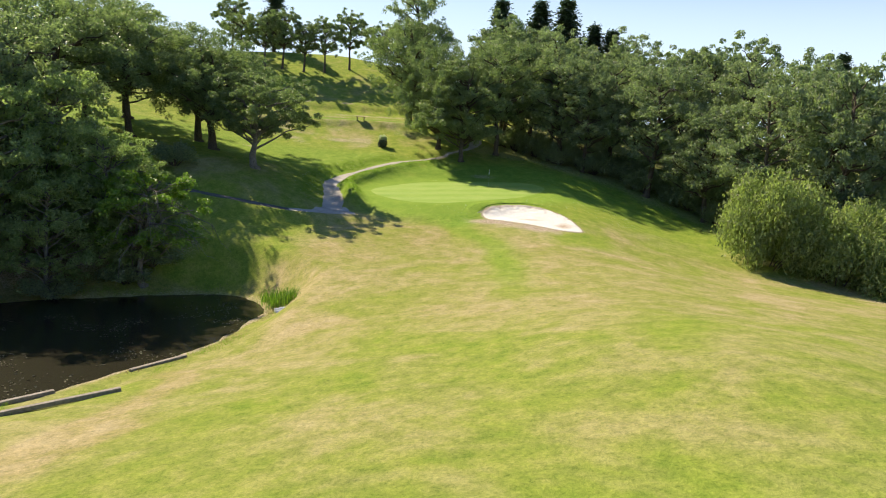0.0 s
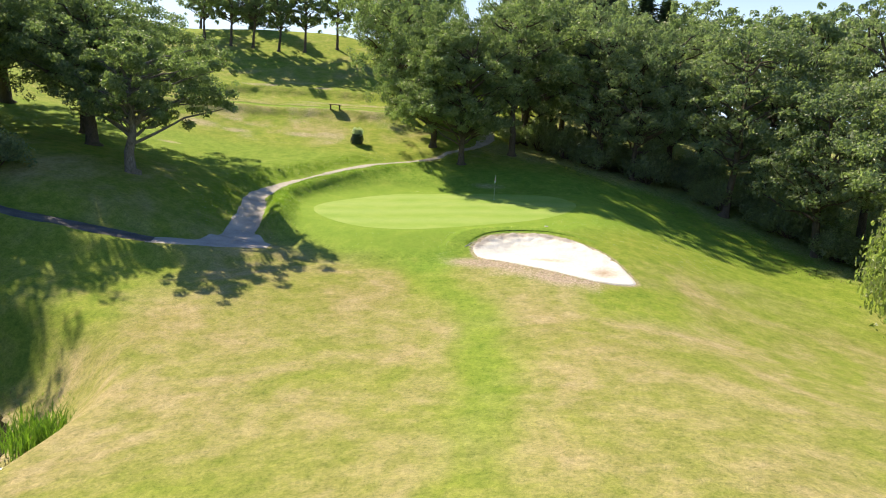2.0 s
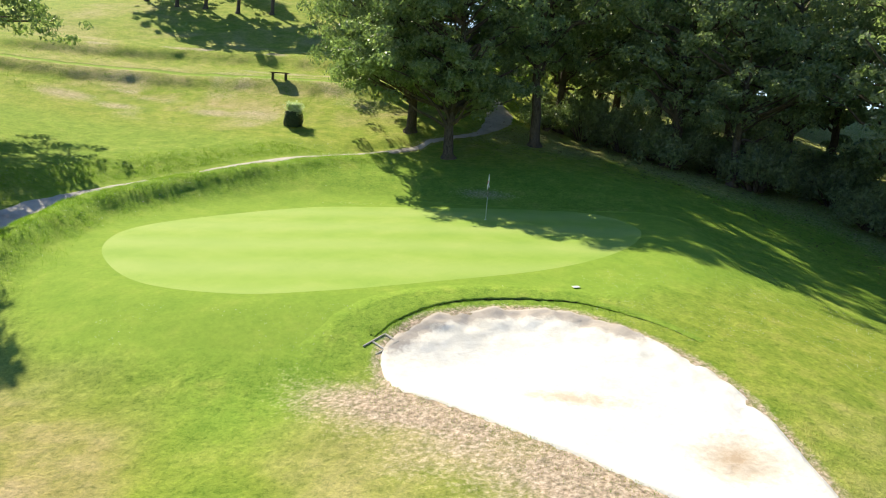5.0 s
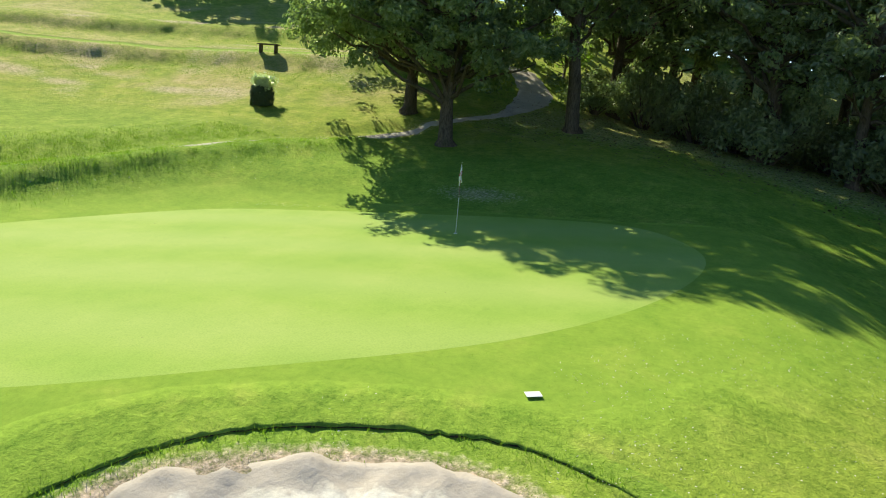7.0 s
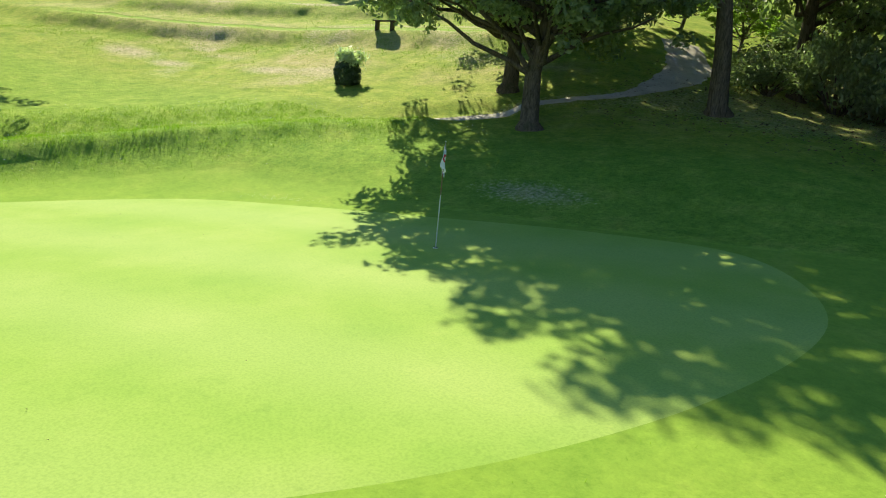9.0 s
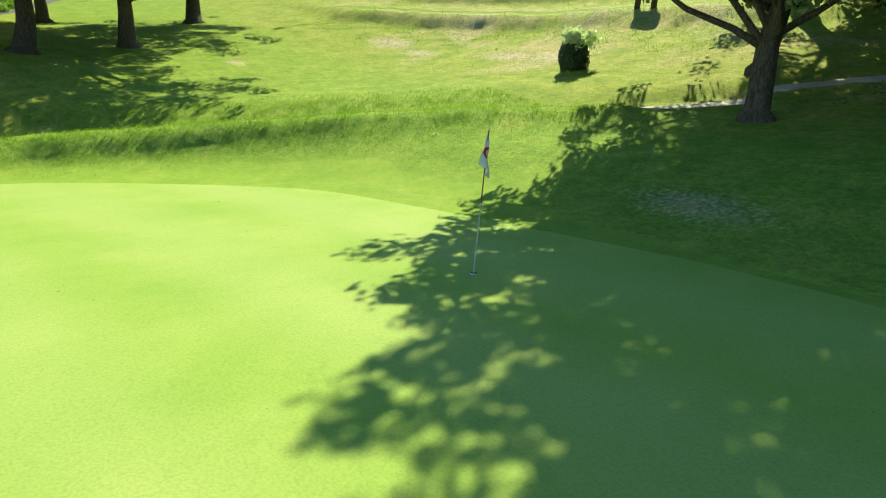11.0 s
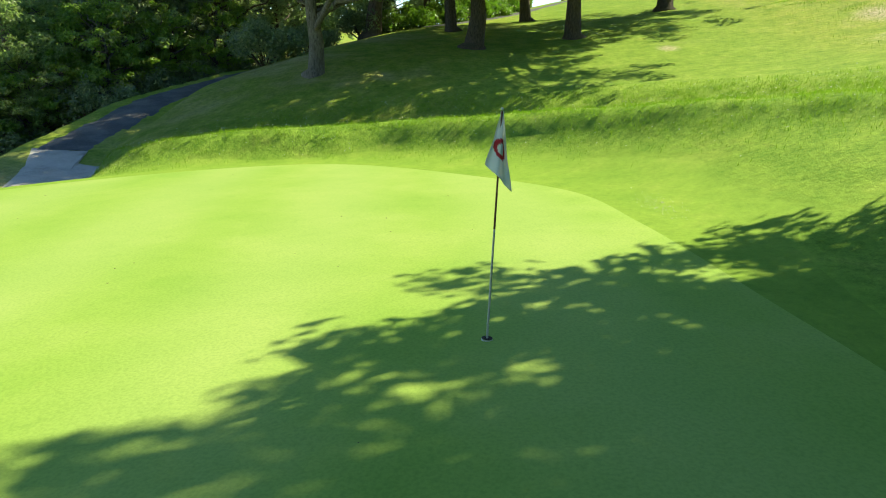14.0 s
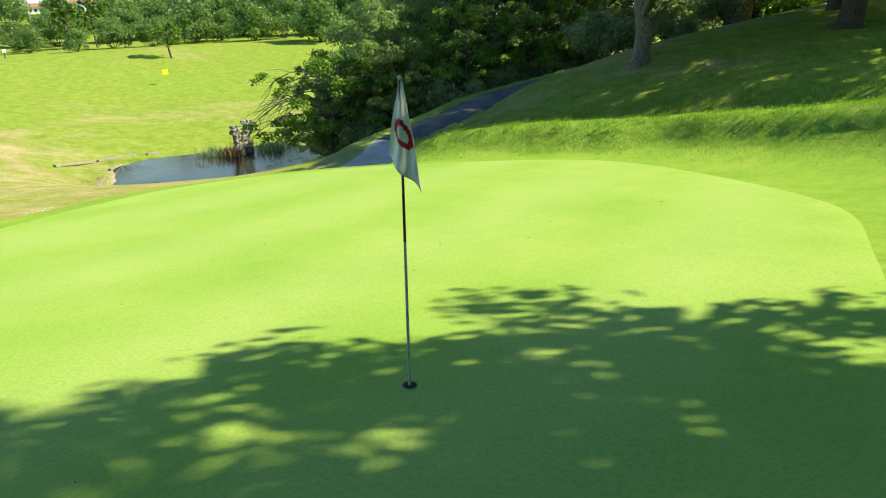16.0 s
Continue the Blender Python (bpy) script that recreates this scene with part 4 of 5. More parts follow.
for k, (x, y, q) in enumerate([(1.0, 123.5, 0.8), (4.6, 123.0, 0.7), (-1.8, 120.5, 0.6)]):
    plant("light", x, y, q, 0.75 * q, 50 * k, "sunlit yellow-green young tree where the path leaves the wood", "tree", "young trees by the path")
for k, (x, y, q, h) in enumerate([(33.4, 73.0, 1.0, 2.05), (39.5, 70.0, 1.05, 1.75), (45.5, 74.5, 1.2, 1.7), (37.5, 79.0, 1.0, 1.9), (43.5, 66.0, 0.9, 1.25)]):
    plant("willow", x, y, q * 1.08, h * 1.05, 70 * k, "rounded grey-green willow bush on the rough", "bush", "willow bushes", 1.5)

# thicket west of the pond
west = [(-26.5, 61.0, 0.5), (-28.5, 58.5, .8), (-34, 60.5, 1.05), (-35.5, 55, 1.15), (-30.5, 53.5, 0.7), (-25.5, 57.5, 0.6), (-35.5, 49.5, 0.7), (-39.5, 44.5, 0.75), (-38, 61.5, 1.2), (-41, 51, 1.0), (-43, 61, 1.25), (-47, 64.5, 1.25), (-47, 46, 1.0), (-50, 56, 1.25), (-54, 66, 1.0), (-58, 50, 1.0), (-62, 62, 1.05), (-68, 55, 1.05), (-66, 64, 1.1), (-54, 41, .8),
        (-52, 80, 1.05), (-58, 84, .8), (-70, 80, 0.9), (-66, 77, .8), (-76, 88, .9), (-52, 76.5, .7), (-78, 70, 1.0), (-82, 60, 1.0), (-74, 46, 1.0)]
for k, (x, y, q) in enumerate(west):
    kind = "pale" if k < 8 else ("wood_b", "wood_a", "wood_c")[k % 3] if k < 14 or 19 < k < 22 else ("back_a", "back_b")[k % 2]
    plant(kind, x, y, q, q, rng.uniform(0, 360), "dense tree beside the pond and the asphalt path", "tree", "thicket by the pond")
for k, (x, y) in enumerate([(-24.5, 61.0), (-24.5, 58.8), (-26, 56.8), (-30, 53.0), (-34.5, 49.5), (-37.5, 46.0), (-27.5, 65.0), (-32, 66.0), (-36, 66.6), (-42, 66.4), (-48, 65.5), (-29, 74.8), (-40, 74.0), (-44.5, 76.5), (-54, 79.5), (-62, 82.5)]):
    plant("bush", x, y, rng.uniform(0.75, 1.05), rng.uniform(0.55, 0.9), rng.uniform(0, 360), "green undergrowth below the trees", "bush", "undergrowth")
# ridge trees
for k, (x, y) in enumerate([(-41.7, 139), (-36.7, 137), (-33.4, 137.5), (-29.2, 137), (-25.4, 138), (-21.0, 141), (-15, 143), (-9, 146), (-47, 150)]):
    plant("slim", x, y + 1.5, 0.95, 0.98 + 0.1 * (k % 3), 57 * k, "slim tree on the ridge of the hill", "tree", "ridge trees")
for x, y, q in [(8.5, 150, 1.05), (16.5, 152, 1.15), (22.0, 150, 1.2), (28.0, 152, 1.0), (31.5, 150, 0.95), (79.5, 150, 1.0), (-39, 154, 0.75)]:
    plant("fir", x, y, 1.7 * q, 1.15 * q, 31 * x, "dark pointed conifer above the woodland", "conifer", "conifers")
for k, (x, y) in enumerate([(-47.5, 80.0), (-50.5, 82.0), (-53.5, 83.8), (-57, 85.0), (-60.5, 86.0), (-64.0, 86.8), (-45.5, 78.0)]):
    plant("hedge", x, y, 1.0, 0.9 + 0.1 * (k % 3), 50 * k, "bright green leafy hedge bush beside the lane", "bush", "hedge by the lane")
# far side of the valley
for k, (x, y, q) in enumerate([(-62.4, -69.6, 1.5), (-68.5, -69.1, 1.5), (-63.2, -29.9, 1.15)]):
    plant("small", x, y, q, q * (1.15, 1.2, 0.85)[k], 40 * k, "small bright green tree on the far fairway", "tree", "far fairway trees")
far_rng = np.random.RandomState(12)
for row, (dist, size, count) in enumerate(((172, 1.05, 15), (196, 1.35, 15), (224, 1.6, 14), (262, 1.8, 13), (305, 1.7, 12))):
    for k in range(count):
        u = (k + far_rng.uniform(-0.3, 0.3)) / (count - 1)
        w = radians(-103 - 36 * u - (1.2 if row % 2 else 0))
        d = dist + far_rng.uniform(-9, 9)
        q = size * far_rng.uniform(0.7, 1.1) * (0.62 + 0.5 * float(smooth(np.array(u), 0.25, 0.75)))
        plant("far", 8 + d * math.cos(w), 94 + d * math.sin(w), q * far_rng.uniform(0.9, 1.35), q, far_rng.uniform(0, 360), "distant leafy tree beyond the far fairway", "tree", "distant trees")
for k, (x, y) in enumerate([(-112, 92), (-118, 84), (-115, 101), (-126, 110)]):
    plant("back_a", x, y, 1.1, 0.8, 60 * k, "leafy tree beyond the top of the lane", "tree", "trees beyond the lane")

# ---------------------------------------------------------------- bunker lip and small things
# soil of the bunker lip, also the painted shade in the flag holes
SOIL_AND_HOLE_SHADE = plain("soil_and_hole_shade", (0.035, 0.027, 0.018), 0.95, 9.0, 0.4, bump=0.8)
WHITE = plain("white_paint", (0.78, 0.79, 0.78), 0.5, 8.0, 0.05)
GREY_WOOD = plain("weathered_wood", (0.26, 0.23, 0.19), 0.85, 5.0, 0.35, bump=0.6)
DARK_WOOD = plain("dark_wood", (0.07, 0.055, 0.042), 0.8, 5.0, 0.3, bump=0.5)
STONE = plain("rough_stone", (0.27, 0.25, 0.22), 0.9, 3.0, 0.4, bump=0.8)


def lip():
    """The cut turf edge that rings the back of the bunker."""
    line = open_curve([tuple(p) for p in LIP[::6]] + [(11.4, 78.0), (12.4, 77.2)], 6)
    T = np.gradient(line, axis=0)
    T /= np.linalg.norm(T, axis=1)[:, None]
    N = np.column_stack([-T[:, 1], T[:, 0]])
    r = np.random.RandomState(8)
    n = len(line)
    fade = np.clip(np.sin(np.linspace(0.0, math.pi, n)), 0, 1) ** 0.8 * (0.75 + 0.25 * np.sin(np.arange(n) * 1.3) * np.sin(np.arange(n) * 0.47))
    wob = r.normal(0, 0.03, n)
    V = []
    for off, dz in ((0.7, -0.02), (0.35, 0.045), (0.05, 0.075), (-0.05, 0.03), (0.0, -0.03), (-0.04, -0.10)):
        P = line + N * (off * (0.4 + 0.6 * fade) + wob * fade * (abs(off) < 0.3))[:, None] if not np.isscalar(off + wob * 1) else line
        V.append(np.column_stack([P, land(line[:, 0] + N[:, 0] * max(off, 0), line[:, 1] + N[:, 1] * max(off, 0)) + dz * fade + r.normal(0, 0.008, n)]))
    V = np.stack(V, 1).reshape(-1, 3)
    top = [(i * 6 + k, (i + 1) * 6 + k, (i + 1) * 6 + k + 1, i * 6 + k + 1) for i in range(n - 1) for k in range(3)]
    face = [(i * 6 + k, (i + 1) * 6 + k, (i + 1) * 6 + k + 1, i * 6 + k + 1) for i in range(n - 1) for k in (3, 4)]
    me = mesh_of("bunker_lip", V, top + face, TURF)
    me.materials.append(SOIL_AND_HOLE_SHADE)
    for p in list(me.polygons)[len(top):]:
        p.material_index = 1
    col = me.color_attributes.new("turf", 'FLOAT_COLOR', 'POINT')
    col.data.foreach_set("color", np.tile([0.1, 0.7, 0.0, 0.0], len(V)).astype(np.float32))
    tagged(new("bunker_lip", me), "cut turf lip with dark soil face round the bunker", "turf lip", kind="structure")


lip()


def cylinder(bm, r0, r1, z0, z1, sides=16, m=None):
    g = bmesh.ops.create_cone(bm, cap_ends=True, segments=sides, radius1=r0, radius2=r1, depth=z1 - z0, matrix=Matrix.Translation((0, 0, (z0 + z1) / 2)))
    if m is not None:
        bmesh.ops.transform(bm, matrix=m, verts=g["verts"])


def flagstick(x, y, height, cloth, label, logo=None, turn=115, spread=0.0):
    pin = new("golf_flag")
    pin.matrix_basis = pose(x, y, land1(x, y) + 0.02, 0, 0, 0)
    bm = bmesh.new()
    cylinder(bm, 0.011, 0.010, -0.1, height * 0.5)
    part("lower_pole", bm, plain("pale_pole", (0.55, 0.55, 0.52), 0.35, 8, 0.1), pin, "pale lower pole")
    bm = bmesh.new()
    cylinder(bm, 0.010, 0.008, height * 0.5, height - 0.02)
    part("upper_pole", bm, plain("brown_pole", (0.13, 0.05, 0.035), 0.4, 8, 0.2), pin, "dark red-brown upper pole")
    bm = bmesh.new()
    bmesh.ops.create_uvsphere(bm, u_segments=12, v_segments=8, radius=0.014, matrix=Matrix.Translation((0, 0, height)))
    part("finial", bm, WHITE, pin)
    # cloth hanging in folds: v runs down, u from its inner to its outer edge
    V, F, nu, nv = [], [], 24, 30
    c, q = math.cos(radians(turn)), math.sin(radians(turn))
    for j in range(nv + 1):
        v = j / nv
        for i in range(nu + 1):
            u = i / nu
            left, right = -0.012 - 0.105 * max(0.0, v - 0.08) ** 0.9, 0.016 + 0.115 * v
            out = left + (right - left) * u
            drop = v * (0.47 + 0.23 * u)
            fold = 0.045 * v ** 0.7 * math.sin(u * 8.5 + 1.2 * v) + 0.02 * math.sin(9 * v + 3 * u) * v
            if spread:
                out, drop, fold = 0.012 + spread * u, 0.02 + 0.72 * spread * v, 0.06 * u * math.sin(5 * u + 2 * v)
            V.append((out * c - fold * q, out * q + fold * c, height - 0.02 - drop))
    for j in range(nv):
        for i in range(nu):
            a = j * (nu + 1) + i
            F.append((a, a + 1, a + nu + 2, a + nu + 1))
    me = mesh_of("cloth", V, F, cloth)
    if logo:
        me.materials.append(logo)
        for p in me.polygons:
            j, i = divmod(p.index, nu)
            r = math.hypot(((i + 0.5) / nu - 0.5) * 0.75, ((j + 0.5) / nv - 0.56) * 1.9)
            if 0.16 < r < 0.29:
                p.material_index = 1
    ob = under(pin, "cloth", me)
    ob.modifiers.new("thickness", 'SOLIDIFY').thickness = 0.002
    bm = bmesh.new()
    bmesh.ops.create_circle(bm, cap_ends=False, segments=24, radius=0.054)
    r = bmesh.ops.extrude_edge_only(bm, edges=bm.edges[:])
    bmesh.ops.translate(bm, vec=(0, 0, -0.1), verts=[v for v in r["geom"] if isinstance(v, bmesh.types.BMVert)])
    part("cup_liner", bm, WHITE, pin, "white hole liner")
    # flat near-black disc paints the shade inside the cup; nothing is cut out
    bm = bmesh.new()
    bmesh.ops.create_circle(bm, cap_ends=True, segments=24, radius=0.053, matrix=Matrix.Translation((0, 0, 0.004)))
    part("hole", bm, SOIL_AND_HOLE_SHADE, pin, "flat dark disc painted as the shade inside the hole")
    return tagged(pin, label, "golf flag")


def cloth_material(name, color):
    n = Nodes(name)
    f = n.noise(n.add("TexCoord").outputs["Object"], 60, 2, 0.5)
    n.finish(color, 0.8, f, 0.1, 0.002, 0.2)
    tr = n.add("BsdfTranslucent")
    tr.inputs[0].default_value = (*color, 1)
    mx = n.add("MixShader", Fac=0.35)
    n.t.links.new(n.bsdf.outputs[0], mx.inputs[1])
    n.t.links.new(tr.outputs[0], mx.inputs[2])
    n.t.links.new(mx.outputs[0], n.out.inputs[0])
    return n.mat


flagstick(5.22, 90.98, 2.13, cloth_material("white_cloth", (0.88, 0.90, 0.91)), "limp white flag with red ring on a thin pole",
          cloth_material("red_cloth", (0.55, 0.05, 0.08)))
flagstick(-50.8, -10.1, 2.3, cloth_material("yellow_cloth", (0.85, 0.75, 0.02)), "yellow flag on a thin pole on the far green", None, 12, 1.05)


def bench(x, y, turn):
    """Two planks on two stout legs."""
    ob = new("bench")
    ob.matrix_basis = pose(x, y, land1(x, y), 0, 0, turn)
    for dy in (-0.11, 0.11):
        bm = box(bmesh.new(), 1.6, 0.2, 0.06, pose(0, dy, 0.52), 0.012)
        part("seat_plank", bm, DARK_WOOD, ob)
    for dx in (-0.55, 0.55):
        bm = box(bmesh.new(), 0.14, 0.36, 0.8, pose(dx, 0, 0.09), 0.015)
        part("leg", bm, DARK_WOOD, ob)
    return tagged(ob, "dark wooden backless bench on the hillside terrace", "bench")


bench(-14.8, 115.4, 4)


def strap_plant(x, y):
    """A clump grown over a low stump: dark close leaves below, a pale loose tuft above."""
    r = np.random.RandomState(31)
    ob = new("leafy_shrub")
    ob.matrix_basis = pose(x, y, land1(x, y), 0, 0, 20)
    n = 2600
    w, h = r.uniform(0, 2 * math.pi, n), r.uniform(0.0, 1.05, n)
    lump = 1 + 0.16 * np.sin(3 * w + 2 * h) + 0.1 * np.sin(5 * w + 4 * h)
    d = np.column_stack([np.cos(w), np.sin(w), np.zeros(n)])
    P = d * (0.50 + 0.10 * np.sin(h * 3))[:, None] * lump[:, None] * r.uniform(0.75, 1.05, (n, 1)) + np.column_stack([np.zeros(n), np.zeros(n), h])
    V, F = sprays(r, P, d + (0, 0, 0.25), 0.13, 0.4)
    under(ob, "lower_leaves", mesh_of("lower_leaves", V, F, FIR, False), "dark close leaves")
    n = 1500
    c = r.normal(0, 1, (26, 3)) * (0.27, 0.27, 0.16) + (0, 0, 1.32)
    P = c[r.randint(0, 26, n)] + r.normal(0, 0.13, (n, 3))
    V, F = sprays(r, P, r.normal(0, 1, (n, 3)) + (0, 0, 0.2), 0.17, 0.5)
    under(ob, "tuft", mesh_of("tuft", V, F, PALE_STRAP, False), "pale loose leaf tuft")
    V, F = merged([tube([(0, 0, -0.2), (0.02, 0, 0.5), tuple(c[k])], [0.06, 0.05, 0.012], 6, k) for k in range(12)])
    under(ob, "stem", mesh_of("stem", V, F, BARK))
    return tagged(ob, "waist-high dark shrub with pale tufted top on grass", "shrub")


strap_plant(-10.2, 106.5)


def plate(x, y):
    ob = new("marker_plate")
    ob.matrix_basis = pose(x, y, land1(x, y) + 0.035, 5, -3, 24)
    part("plate", box(bmesh.new(), 0.24, 0.17, 0.008, None, 0.003), WHITE, ob)
    part("stake", box(bmesh.new(), 0.04, 0.04, 0.2, pose(0, 0, -0.11), 0.004), DARK_WOOD, ob)
    return tagged(ob, "white square marker plate lying in the grass", "marker plate")


plate(9.1, 80.3)


def drain(x, y, z, turn, length, r0):
    ob = new("drain_pipe")
    ob.matrix_basis = pose(x, y, z, 0, 96, turn)
    bm = bmesh.new()
    cylinder(bm, r0, r0, 0, length, 20)
    fs = [f for f in bm.faces if len(f.verts) > 4]
    r = bmesh.ops.inset_region(bm, faces=fs, thickness=r0 * 0.15)
    bmesh.ops.translate(bm, vec=(0, 0, 0), verts=[v for f in fs for v in f.verts])
    part("pipe", bm, plain("grey_plastic", (0.62, 0.64, 0.66), 0.35, 5, 0.1), ob)
    bm = bmesh.new()
    cylinder(bm, r0 * 1.1, r0 * 1.1, length * 0.55, length * 0.7, 20)
    part("collar", bm, plain("pale_plastic", (0.7, 0.72, 0.74), 0.35, 5, 0.1), ob)
    return tagged(ob, "pale grey plastic drain pipe jutting over the pond", "drain pipe", "drain pipes")


drain(-10.6, 51.6, land1(-12.2, 52.6) + 0.55, 205, 1.7, 0.17)
drain(-10.4, 50.6, land1(-12.0, 51.0) + 0.35, 190, 1.5, 0.2)


def beam(x0, y0, x1, y1, thick):
    L = math.hypot(x1 - x0, y1 - y0)
    ob = new("timber_beam")
    z0, z1 = land1(x0, y0), land1(x1, y1)
    ob.matrix_basis = pose((x0 + x1) / 2, (y0 + y1) / 2, (z0 + z1) / 2 + thick * 0.4, 0, 0, math.degrees(math.atan2(y1 - y0, x1 - x0))) @ pose(0, 0, 0, 0, -math.degrees(math.atan2(z1 - z0, L)), 0)
    part("beam", box(bmesh.new(), L, 0.3, thick, None, 0.03), GREY_WOOD, ob)
    return tagged(ob, "weathered grey timber beam lying on the pond bank", "timber beam", "timber beams")


beam(-15.2, 32.9, -19.6, 30.2, 0.22)
beam(-20.0, 30.1, -24.3, 28.6, 0.22)
beam(-25.2, 29.0, -26.8, 28.6, 0.2)
beam(-16.9, 37.6, -14.9, 40.6, 0.16)
beam(-20.8, 32.1, -19.1, 34.0, 0.2)


def rubble_pillar(x, y, h, w, seed):
    """A leaning old pillar of stacked rough stones."""
    r = np.random.RandomState(seed)
    ob = new("stone_pillar")
    ob.matrix_basis = pose(x, y, min(land1(x, y), WATER + 0.2))
    z = 0.0
    while z < h:
        t = r.uniform(0.22, 0.42)
        for k in range(3):
            bm = bmesh.new()
            bmesh.ops.create_icosphere(bm, subdivisions=2, radius=0.5)
            for v in bm.verts:
                v.co = Vector([max(-0.36, min(0.36, c)) for c in v.co])
                v.co *= 1 + 0.3 * noise.noise(v.co * 3.0 + Vector((seed, k, z * 3)))
            q = r.uniform(0.45, 0.85)
            bmesh.ops.scale(bm, vec=(w * q, w * r.uniform(0.5, 0.9), t * r.uniform(1.2, 1.9)), verts=bm.verts)
            bmesh.ops.transform(bm, matrix=pose((k - 1) * w * 0.36 + 0.16 * math.sin(z * 1.7 + seed) + r.uniform(-0.1, 0.1), r.uniform(-0.2, 0.2), z + t / 2, r.uniform(-14, 14), r.uniform(-14, 14), r.uniform(0, 180)), verts=bm.verts)
            part("stone", bm, STONE, ob)
        z += t
    n = 900
    P = np.column_stack([r.normal(0, w * 0.42, n), r.normal(0, w * 0.42, n), h * r.uniform(0, 1.05, n) * r.uniform(0.3, 1, n)])
    P = P[bumps(P[:, 0] + P[:, 1], P[:, 2], 0.5, seed) > 0.0]
    V, F = sprays(r, P, P * (1, 1, 0.1) + r.normal(0, 0.3, (len(P), 3)), 0.14, 0.4)
    under(ob, "ivy", mesh_of("ivy", V, F, WOOD_LEAF, False), "green ivy growing over the stones")
    return tagged(ob, "old rough stone pillar overgrown at the pond outlet", "stone pillar", "stone pillars")


rubble_pillar(-31.2, 35.2, 3.2, 0.8, 2)
rubble_pillar(-32.6, 35.0, 3.5, 0.9, 5)


def reeds(x, y, n, spread, seed, mat, label):
    r = np.random.RandomState(seed)
    ob = new("reed_clump")
    ob.matrix_basis = pose(x, y, max(land1(x, y), WATER) - 0.05)
    V, F = [], []
    for k in range(n):
        b = np.array([*(r.normal(0, spread, 2)), 0])
        w = r.uniform(0, 2 * math.pi)
        d = np.array([math.cos(w), math.sin(w), 0])
        h = r.uniform(0.5, 1.3)
        s = np.array([-d[1], d[0], 0]) * 0.025
        i = len(V)
        V += [b - s, b + s, b + d * 0.12 * h + s + (0, 0, 0.6 * h), b + d * 0.12 * h - s + (0, 0, 0.6 * h), b + d * 0.4 * h + (0, 0, 0.95 * h)]
        F += [(i, i + 1, i + 2, i + 3), (i + 3, i + 2, i + 4)]
    under(ob, "foliage", mesh_of("foliage", np.array(V), F, mat, False))
    ob.children[0]["kind"] = "stuff"
    return tagged(ob, label, "reeds", "reeds")


BROWN_REED = foliage("brown_reeds", (0.12, 0.07, 0.03), (0.26, 0.17, 0.08), 0.2)
reeds(-30.0, 35.8, 260, 0.5, 3, BROWN_REED, "clump of brown dry reeds at the water")
reeds(-28.9, 34.6, 160, 0.7, 4, WOOD_LEAF, "dark green waterside plants on the bank")
reeds(-34.2, 36.6, 200, 0.8, 6, WOOD_LEAF, "dark green waterside plants on the bank")
reeds(-12.6, 54.6, 360, 0.8, 7, BRIGHT, "bright green waterside plants by the drain pipes")
reeds(-11.6, 53.6, 300, 0.7, 9, BRIGHT, "bright green waterside plants by the drain pipes")


def house(x, y, turn, w, d, h, label):
    ob = new("house")
    ob.matrix_basis = pose(x, y, land1(x, y), 0, 0, turn)
    part("wall", box(bmesh.new(), w, d, h, pose(0, 0, h / 2), 0.02), WHITE, ob)
    bm = bmesh.new()
    e = 0.6
    P = [(-w / 2 - e, -d / 2 - e, h), (w / 2 + e, -d / 2 - e, h), (w / 2 + e, d / 2 + e, h), (-w / 2 - e, d / 2 + e, h), (-w / 2 - e, 0, h + 1.7), (w / 2 + e, 0, h + 1.7)]
    vs = [bm.verts.new(p) for p in P]
    for f in ((0, 1, 5, 4), (2, 3, 4, 5), (3, 0, 4), (1, 2, 5), (3, 2, 1, 0)):
        bm.faces.new([vs[i] for i in f])
    part("roof", bm, plain("red_tiles", (0.30, 0.15, 0.105), 0.8, 3, 0.3), ob, "red tiled roof")
    dark = plain("window_glass", (0.05, 0.06, 0.07), 0.2, 2, 0.1)
    for k in range(5):
        for zz in (1.4, 4.2):
            if zz < h - 0.8:
                bm = box(bmesh.new(), 1.0, 0.1, 1.2, pose((k - 2) * w / 5.4, d / 2 + 0.02, zz), 0.02)
                part("window", bm, dark, ob)
    return tagged(ob, label, "house", "far houses")


def far_point(px_yaw, dist):
    w = radians(px_yaw)
    return 8 - dist * math.sin(w), 94 + dist * math.cos(w)


for yaw, dist, w, h, q in ((155.0, 335, 13, 4.2, 1), (158.0, 345, 10, 2.6, 2)):
    x, y = far_point(yaw, dist)
    hs = house(x, y, yaw + 180, w, 9, h, "white house with a red tiled roof on the far hill")


def post(x, y, h):
    ob = new("tee_post")
    ob.matrix_basis = pose(x, y, land1(x, y))
    part("post", box(bmesh.new(), 0.16, 0.16, h, pose(0, 0, h / 2 - 0.05), 0.015), DARK_WOOD, ob)
    part("panel", box(bmesh.new(), 0.55, 0.1, 0.6, pose(0, 0, h), 0.015), WHITE, ob)
    return tagged(ob, "small white sign on a post on the far fairway", "sign post")


post(-41.0, -46.0, 1.3)


PALE_WOOD = plain("bleached_wood", (0.46, 0.43, 0.38), 0.85, 5.0, 0.3, bump=0.5)


